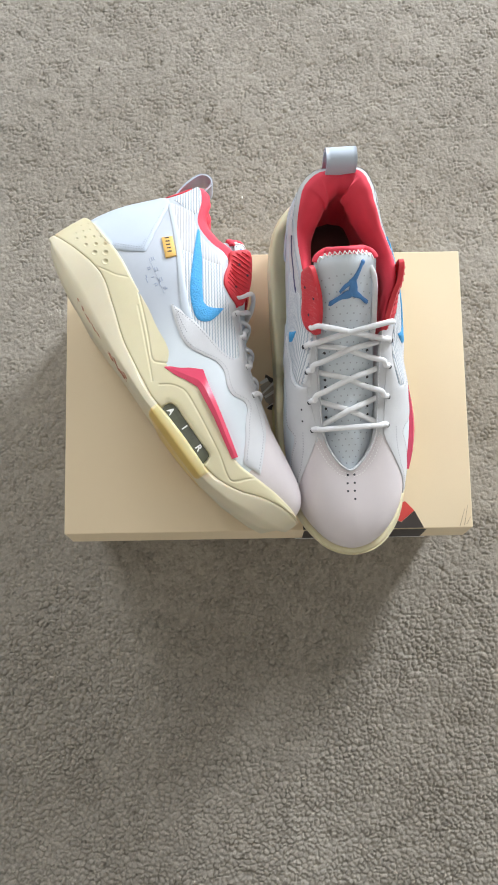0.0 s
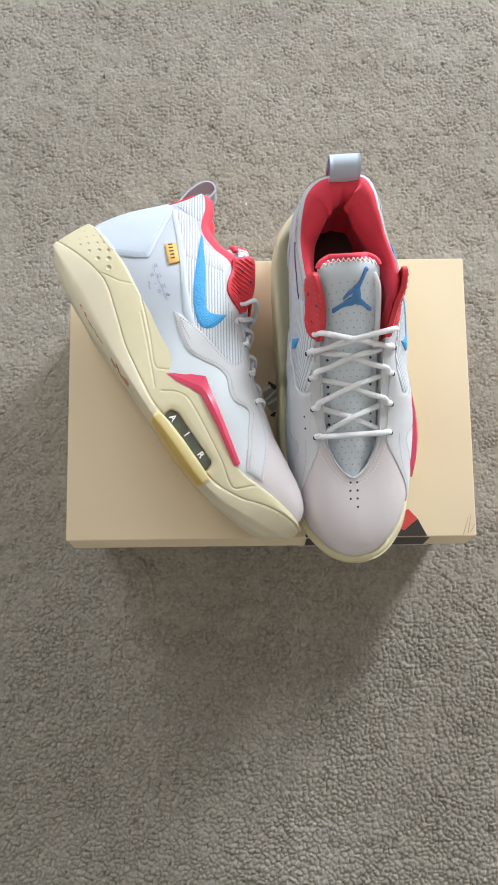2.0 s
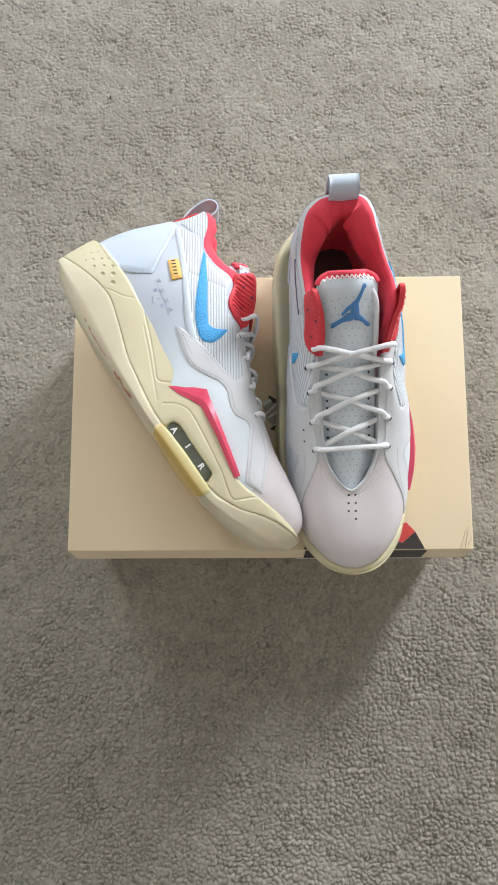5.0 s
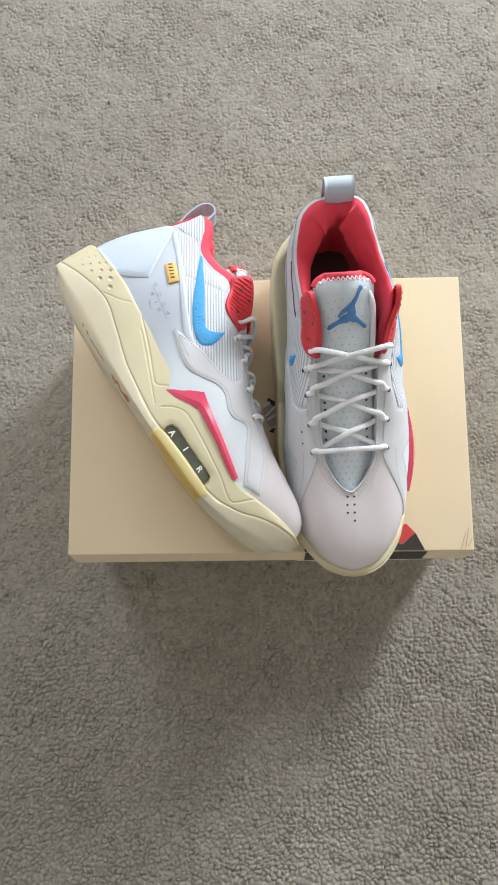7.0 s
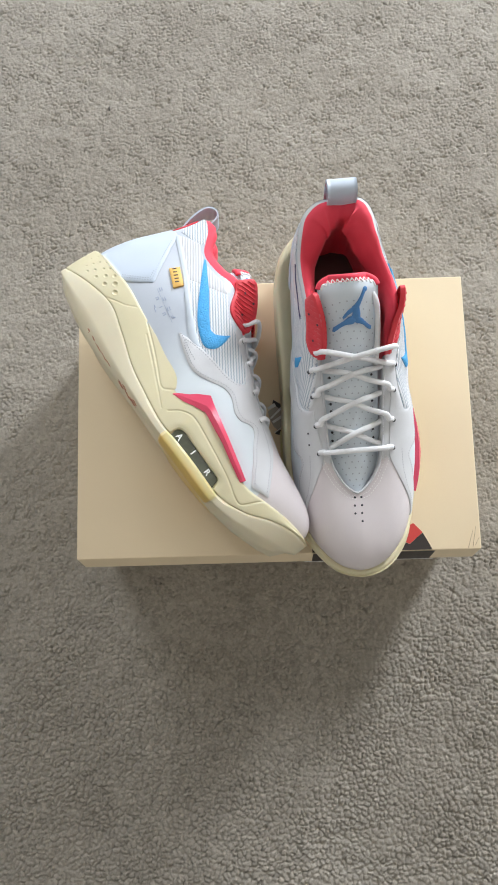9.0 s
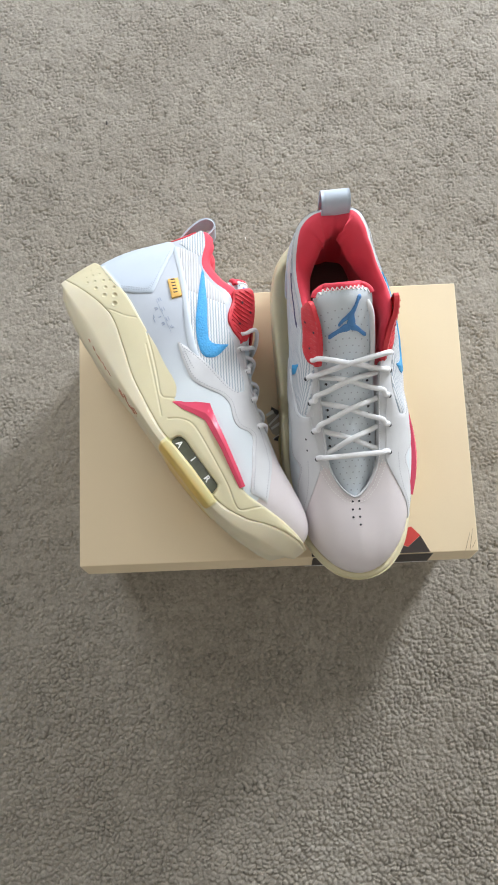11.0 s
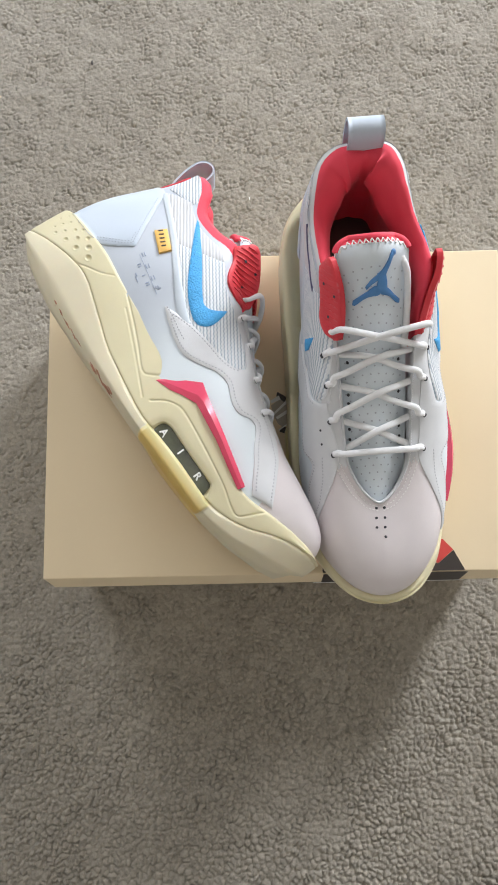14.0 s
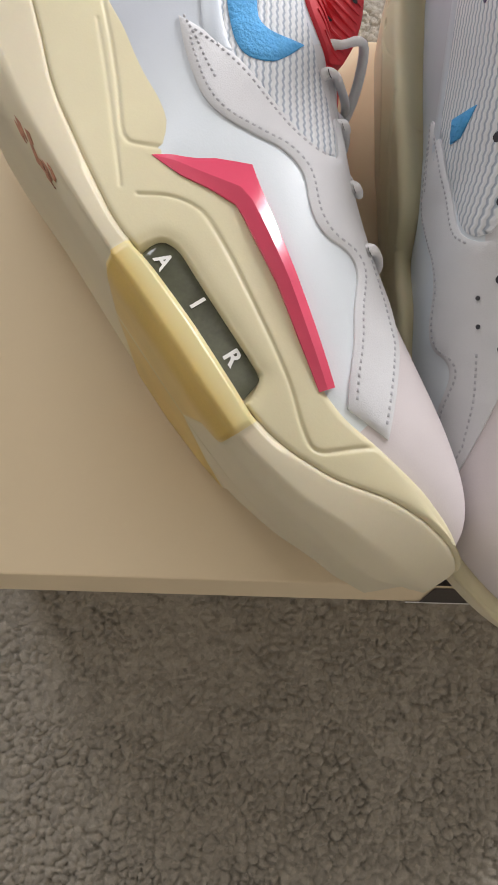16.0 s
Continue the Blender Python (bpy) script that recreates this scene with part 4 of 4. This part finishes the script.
    for c, w, h in (((52, 70.1), 3.2, 0.7), ((52.4, 71.6), 3.2, 0.7), ((61, 68.9), 3.2, 0.7), ((60.6, 67.2), 3.2, 0.7), ((69.8, 66.9), 3.2, 0.7), ((69.4, 65.2), 3.2, 0.7), ((77.9, 65), 0.8, 2.4), ((76.4, 65.2), 1.6, 0.6), ((76.2, 63.8), 1.6, 0.6),
                    ((56.2, 64.4), 0.7, 2.4), ((57.9, 63.9), 0.7, 2.4), ((57, 65.2), 1.8, 0.6), ((64.6, 62.4), 0.7, 2.4), ((70, 61.2), 0.7, 2.4), ((71.7, 60.8), 0.7, 2.4), ((70.8, 62), 1.8, 0.6),
                    ((65.4, 65.2), 31, 0.35), ((61.2, 59), 2.4, 0.9), ((64, 57.4), 4.2, 0.7)):
        c = np.array(c, float)
        e, g = np.array([0.972, -0.233]) * w / 2, np.array([0.233, 0.972]) * h / 2
        panel("print", [tuple(c - e - g), tuple(c + e - g), tuple(c + e + g), tuple(c - e + g)], skin, "x", 0.0003, INK, shoe, mirror, edge=0.0001, step=0.0015)
    for glyph, at in (("A", (155.6, 14.2)), ("I", (171.0, 15.2)), ("R", (188.8, 14.8))):
        letter(glyph, at, wall, shoe, mirror)

    # toe: vents and seam
    discs("vent", [(x + 5, y) for x, y in ((-8.2, 222.5), (-3.2, 222.6), (-8.8, 228.7), (-3.4, 228.8), (-9, 234.7), (-3.8, 234.8), (-4, 240.9))], skin, "z", 0.0009, 0.0002, DARKHOLE, shoe, mirror)
    for sgn in (1, -1):
        threads("stitching", [[(sgn * x + mid_x * 1000, y) for x, y in row] for row in (((24, 192), (20.6, 200), (15.4, 210.5), (8, 219.2), (0, 222.4)), ((26.5, 194), (23, 202), (17.4, 212.6), (9, 221.8), (0, 225)))], skin, "z", 0.0002, WSTITCH, shoe, mirror, length=0.0014, gap=0.0009, width=0.0003)

    # tongue
    mid = spline(np.array([(224, 60), (210, 67), (190, 74.2), (165, 86.3), (140, 99.8), (122, 112), (107, 123), (95, 133), (84, 140.5), (74.5, 144.5)]) / 1000, 60)
    wid = np.interp(np.linspace(0, 1, 60), [0, 0.06, 0.15, 0.3, 0.7, 0.9, 0.94, 0.97, 0.99, 1], [0.004, 0.013, 0.0185, 0.0210, 0.0216, 0.0214, 0.0206, 0.0186, 0.0155, 0.0125])
    tg = np.gradient(mid, axis=0)
    tg /= np.linalg.norm(tg, axis=1)[:, None]
    nn = np.stack([tg[:, 1], -tg[:, 0]], 1)
    nn *= np.sign(nn[:, 1])[:, None]
    cols, vt = 17, []
    for i in range(60):
        for u in np.linspace(-1, 1, cols):
            d = -0.008 * u * u + 0.0014 * math.cos(u * 3) + 0.0012 * math.sin(min(1, (59 - i) / 12) * math.pi)
            vt.append((wid[i] * u + mid_x, mid[i, 0] + nn[i, 0] * d, mid[i, 1] + nn[i, 1] * d))
    topv = np.array(vt)
    lowv = topv - np.repeat(np.concatenate([np.zeros((60, 1)), nn], 1), cols, 0) * 0.006
    tf = skin_faces(60, cols, False)
    m0 = len(topv)
    tfl = tf + [tuple(i + m0 for i in f[::-1]) for f in tf]
    for i in range(59):
        a, b = i * cols, (i + 1) * cols
        tfl += [(a, b, b + m0, a + m0)[::-1], (a + cols - 1, b + cols - 1, b + cols - 1 + m0, a + cols - 1 + m0)]
    last = 59 * cols
    tfl += [(last + k, last + k + 1, last + k + 1 + m0, last + k + m0)[::-1] for k in range(cols - 1)]
    tv, tff = orient(np.concatenate([topv, lowv]), tfl, mirror, True)
    tongue = mesh_part("tongue", tv, tff, MESH, shoe, "pale blue perforated tongue", mats=[MESH, LINING], index=[int(k < len(tf) and k // (cols - 1) >= 57) for k in range(len(tff))])
    tskin = Skin(topv, tf)
    ring = [(r, 0) for r in (54, 56)] + [(57, 0), (58, 0)] + [(59, k) for k in range(0, cols, 2)] + [(58, cols - 1), (57, cols - 1)] + [(r, cols - 1) for r in (56, 54)]
    edge_path = [tuple(topv[r * cols + k] - np.array([0, nn[r, 0], nn[r, 1]]) * 0.0012) for r, k in ring]
    ev, ef2 = orient(*sweep(edge_path, 0.0024, 0.0024, 12, 90), mirror)
    mesh_part("binding", ev, ef2, LINING, tongue, "red tongue binding")
    def on_tongue(r, x, off):
        """A point of the tongue at row r, x across."""
        r = min(max(r, 0), 58.99)
        i, f = int(r), r - int(r)
        u = (np.clip(x / ((1 - f) * wid[i] + f * wid[i + 1]), -1, 1) + 1) / 2 * (cols - 1)
        grid = topv.reshape(60, cols, 3)
        p = [np.array([np.interp(u, range(cols), grid[j, :, c]) for c in range(3)]) for j in (i, i + 1)]
        return p[0] * (1 - f) + p[1] * f + np.array([0, nn[i, 0], nn[i, 1]]) * off
    zig = []
    for k in range(25):
        x = -0.0192 + 0.0384 * k / 24
        r = np.interp(abs(x) + 0.0006, [0, 0.0125, 0.0155, 0.0186, 0.0200], [58.6, 58.4, 57.8, 56.6, 55.4])
        zig.append(on_tongue(r if k % 2 else r - 1.9, x, 0.0008))
    zv, zf = [], []
    for p, r in zip(zig, zig[1:]):
        a, c = sweep([p, r], 0.00042, 0.00042, 6, 6)
        zf += [tuple(i + len(zv) for i in f) for f in c]
        zv += list(a)
    zv, zf = orient(zv, zf, mirror)
    mesh_part("stitching", zv, zf, WSTITCH, tongue, "white zigzag stitching")
    discs("perforation", [(x + mid_x * 1000 + (2.4 if r % 2 else 0), y) for r, y in enumerate(np.arange(90, 216, 4.4)) for x in (-16.8, -12, -7.2, -2.4, 2.4, 7.2, 12, 16.8)
                          if abs(x + (2.4 if r % 2 else 0)) < np.interp(y, [92, 190, 205, 216], [20, 18, 11, 5])], tskin, "z", 0.0006, 0.0002, GREYHOLE, tongue, mirror)
    discs("lacing_hole", [(g * 15.5 + mid_x * 1000, y) for y in (134, 139, 152, 157, 172, 178) for g in (1, -1)], tskin, "z", 0.0011, 0.0003, DARKHOLE, tongue, mirror)
    logo = [[(0.6, 93.4), (5.0, 93.8), (7.0, 90), (9.4, 85), (10.6, 83.4), (8.8, 82.4), (6.4, 87.4), (3.4, 91.2)], [(0.5, 93), (5.4, 93), (6.2, 97), (5.8, 100.5), (-0.5, 100.5), (0.8, 97)],
            [(-0.5, 98.8), (4, 100.5), (1, 103), (-5, 103.6), (-11.5, 106), (-13, 105.2), (-12.6, 103.2), (-6, 101.2)], [(1.5, 99.5), (6, 99), (11, 101.8), (14.6, 103.2), (14.4, 105), (12.6, 105.4), (8, 103.2), (3, 102.6)],
            [(1, 93.4), (2, 95.6), (-2, 97.6), (-5.4, 100), (-6.2, 98.6), (-3, 95.6)]]
    discs("emblem", [(10.0, 82.6)], tskin, "z", 0.0019, 0.0004, NAVY, tongue, mirror, 0.0008)
    for pl in logo:
        panel("emblem", pl, tskin, "z", 0.0013, NAVY, tongue, mirror, "blue raised emblem", edge=0.0005, step=0.003)

    # laces: each run starts under one edge and ends over the opposite eyelet
    def edge(sg, y):
        """The inner edge of the eyestay on one side."""
        if sg > 0:
            return np.interp(y, rim[20:HALF, 1], rim[20:HALF, 0])
        m = rim[HALF:][::-1][20:]
        return np.interp(y, m[:, 1], m[:, 0])

    def on_top(sg, inset, y, off):
        x = edge(sg, y) + sg * inset
        return np.array([x, y, skin.at(x, y, "z")[0].z + off + 0.0012])

    def run(path, label=""):
        lv, lf = orient(*sweep(path, 0.0021, 0.0015, 12, 48), mirror)
        mesh_part("lace", lv, lf, LACE, shoe, label)

    def tz(x, y, off):
        return np.array([x + mid_x, y, tskin.at(x + mid_x, y, "z")[0].z + off])

    def inset(sg, y):
        """From the edge to an eyelet; the pressed outer side shows less of the upper ones."""
        wide = 0.0043 + 0.0087 * swell
        return wide + squash * (np.interp(y, [0.1275, 0.1455, 0.1665, 0.187], [0.008, 0.010, 0.0145, 0.018]) - wide) if sg > 0 else wide

    def dive(sg, y):
        """From inside an eyelet up and over the eyestay."""
        return [on_top(sg, inset(sg, y) + 0.0004, y, -0.004), on_top(sg, inset(sg, y), y, 0.0002), on_top(sg, inset(sg, y) - 0.002, y, 0.0016), on_top(sg, inset(sg, y) * 0.5, y, 0.0018)]

    def taut(a, b, h, k=7):
        """Points of a tight cord from a to b, lifted a little in the middle."""
        pts = [a + (b - a) * u + np.array([0, 0, h * math.sin(math.pi * u)]) for u in np.linspace(0, 1, k)]
        for p in pts[1:-1]:
            p[2] = max(p[2], tskin.at(p[0], p[1], "z")[0].z + h + 0.0006)
        return pts

    def tuck(sg, y):
        return on_top(sg, 0.001, y, -0.0026) - np.array([sg * 0.0022, 0, 0])
    rows_y = (0.1870, 0.1665, 0.1455, 0.1275)
    y0 = rows_y[0]
    run(dive(1, y0) + taut(on_top(1, 0.002, y0 + 0.0008, 0.0022), on_top(-1, 0.002, y0 + 0.0008, 0.0022), 0.0008) + dive(-1, y0)[::-1])
    for k in (1, 2):
        yk, yn = rows_y[k], rows_y[k + 1] + 0.001
        for sg in (1, -1):
            run(dive(sg, yk) + taut(on_top(sg, 0.002, yk - 0.003, 0.0022), tuck(-sg, yn), 0.0010 if sg > 0 else 0.0034))
    for sg in (1, -1):
        h = 0.0010 if sg > 0 else 0.0034
        run(taut(tuck(sg, 0.1840), tuck(-sg, 0.1670), h, 7))
        sd = "x" if sg < 0 else "-x"
        crest = np.array(tuple(wing.at(0.111, 0.1185, sd, 0.0016)[0])) + np.array([0, 0, 0.0022])
        foot = np.array(tuple(wing.at(0.1085, 0.1110, sd, 0.0036)[0]))
        foot2 = np.array(tuple(wing.at(0.1070, 0.1065, sd, 0.0006)[0]))
        mid2 = (on_top(sg, 0.002, 0.1282, 0.0026) + crest) / 2 + np.array([0, 0.0006, 0.0025 if sg > 0 else 0.0052])
        run(dive(sg, rows_y[3]) + [on_top(sg, 0.002, 0.1282, 0.0026), mid2, crest, foot, foot2])
    run([tz(0.0190, 0.128, 0.002), tz(0.0205, 0.116, 0.003), tz(0.0208, 0.102, 0.0035), tz(0.0198, 0.090, 0.003), tz(0.0165, 0.083, -0.002)])
    discs("eyelet", [((edge(g, y) + g * inset(g, y)) * 1000, y * 1000 + 0.4) for y in rows_y for g in (1, -1)], skin, "z", 0.0016, 0.0021, DARKHOLE, shoe, mirror)

    # pull tab: a folded band behind the heel
    prof = spline(np.array([(10, 114), (8.5, 122), (6, 130), (4, 140), (4, 149), (6, 154), (9.5, 156.5), (13.5, 156.5), (16.5, 154), (18, 148), (17.8, 138), (16.5, 130), (15, 126)]) / 1000, 40)
    prof += np.array([0.0065, -0.002]) * squash
    tp, t2 = [], []
    pt = np.gradient(prof, axis=0)
    pt /= np.linalg.norm(pt, axis=1)[:, None]
    pn = np.stack([-pt[:, 1], pt[:, 0]], 1)
    for off in (-0.0007, 0.0007):
        for i in range(40):
            for u in np.linspace(-0.0104, 0.0104, 9):
                tp.append((u, prof[i, 0] + pn[i, 0] * off, prof[i, 1] + pn[i, 1] * off))
    g = skin_faces(40, 9, False)
    t2 = g + [tuple(i + 360 for i in f[::-1]) for f in g]
    for i in range(39):
        a, b = i * 9, i * 9 + 9
        t2 += [(a, b, b + 360, a + 360)[::-1], (a + 8, b + 8, b + 368, a + 368)]
    pv, pf = orient(tp, t2, mirror, True)
    mesh_part("pull_tab", pv, pf, GLOSSY, shoe, "pale grey glossy pull tab")
    return shoe


def shard(skin, parent, mirror):
    """A bent sliver of glossy plastic with a ridge along its middle: outer edge, ridge, inner edge, from its tip to its tail."""
    outer = [(126.4, 30), (130, 35.2), (136, 42), (144.6, 50.6), (152, 48.4), (165, 45.2), (179, 41.8), (195, 37.7), (210, 33.8)]
    ridge = [(126.3, 29.4), (132, 33.6), (139, 37.4), (149.6, 43.4), (155, 43.6), (165, 41.9), (179, 39.0), (195, 35.0), (209.4, 31.7)]
    inner = [(126, 29), (136, 32.2), (144, 36.4), (152.6, 39.8), (157, 39.3), (165, 38.0), (178, 36.1), (195, 32.2), (208.8, 29.4)]
    proud = [(0.2, 0.3, 0.2), (0.5, 0.9, 0.5), (0.6, 1.3, 0.6), (0.6, 2.2, 0.8), (1.0, 2.8, 1.2), (1.6, 3.3, 1.6), (1.8, 3.4, 1.6), (1.2, 2.3, 1.0), (0.2, 0.5, 0.2)]
    per = 5
    k = np.linspace(0, len(outer) - 1, per * (len(outer) - 1) + 1)
    lines = [np.stack([np.interp(k, range(len(outer)), np.array(line)[:, c]) for c in (0, 1)], 1) for line in (outer, ridge, inner)]
    rise = [spline(np.array(proud)[:, [c]], len(k))[:, 0] for c in range(3)]
    verts, faces = [], []

    def strip(p, hp, r, hr, cuts=3):
        """One facet, with vertices of its own, so that its edges stay sharp."""
        base = len(verts)
        for i in range(len(k)):
            for u in np.linspace(0, 1, cuts):
                at, h = p[i] + (r[i] - p[i]) * u, hp[i] + (hr[i] - hp[i]) * u
                verts.append(tuple(skin.at(at[0] / 1000, at[1] / 1000, "x", h / 1000)[0]))
        faces.extend(tuple(base + j for j in f) for f in skin_faces(len(k), cuts, False))
    deep = np.full(len(k), -4.0)
    strip(lines[0], deep, lines[0], rise[0], 2)
    strip(lines[0], rise[0], lines[1], rise[1])
    strip(lines[1], rise[1], lines[2], rise[2])
    strip(lines[2], rise[2], lines[2], deep, 2)
    v, f = orient(verts, faces, mirror)
    mesh_part("shard", v, f, SHARD, parent, "glossy red plastic shard")


def letter(glyph, at, skin, parent, mirror):
    """A capital of the built-in font, laid on the skin; it reads along the sole."""
    cu = bpy.data.curves.new("letter", "FONT")
    cu.body, cu.size, cu.align_x, cu.align_y = glyph, 0.0062, "CENTER", "CENTER"
    cu.offset = 0.00022
    tmp = bpy.data.objects.new("letter_text", cu)
    me = bpy.data.meshes.new_from_object(tmp)
    bpy.data.objects.remove(tmp)
    v = np.empty(len(me.vertices) * 3)
    me.vertices.foreach_get("co", v)
    v = v.reshape(-1, 3)
    faces = [tuple(p.vertices) for p in me.polygons]
    bpy.data.meshes.remove(me)
    pts = [skin.at(at[0] / 1000 + p[0], at[1] / 1000 + p[1], "x", -0.0019)[0] for p in v]
    v2, f2 = orient([tuple(p) for p in pts], faces, mirror)
    mesh_part("letter", v2, f2, LETTER, parent, "white capital " + glyph, smooth=False)


# one lies on its inner side with the outer wall up, the other stands beside it
fwd = Vector((0.578, -0.816, 0.0)).normalized()
sidew = Vector((0.816, 0.578, 0.0)).normalized()
TIP = radians(3.4)
upv = (sidew * math.cos(TIP) - Vector((0, 0, 1)) * math.sin(TIP)).normalized()
latv = fwd.cross(upv).normalized()
org = Vector((-0.1723, 0.0842, 0.2096)) - latv * 0.0515 - fwd * DATUM
lying = sneaker(1, "white, red and cream sneaker lying on its side on the shoebox", 1.0)
lying.matrix_world = Matrix(((latv.x, fwd.x, upv.x, org.x), (latv.y, fwd.y, upv.y, org.y), (latv.z, fwd.z, upv.z, org.z), (0, 0, 0, 1)))
standing = sneaker(-1, "white, red and cream laced sneaker standing upright on the shoebox", 0.25)
standing.matrix_world = pose(0.0497, 0.1433, LIDZ + 0.0006, 0, 0, 183.2)
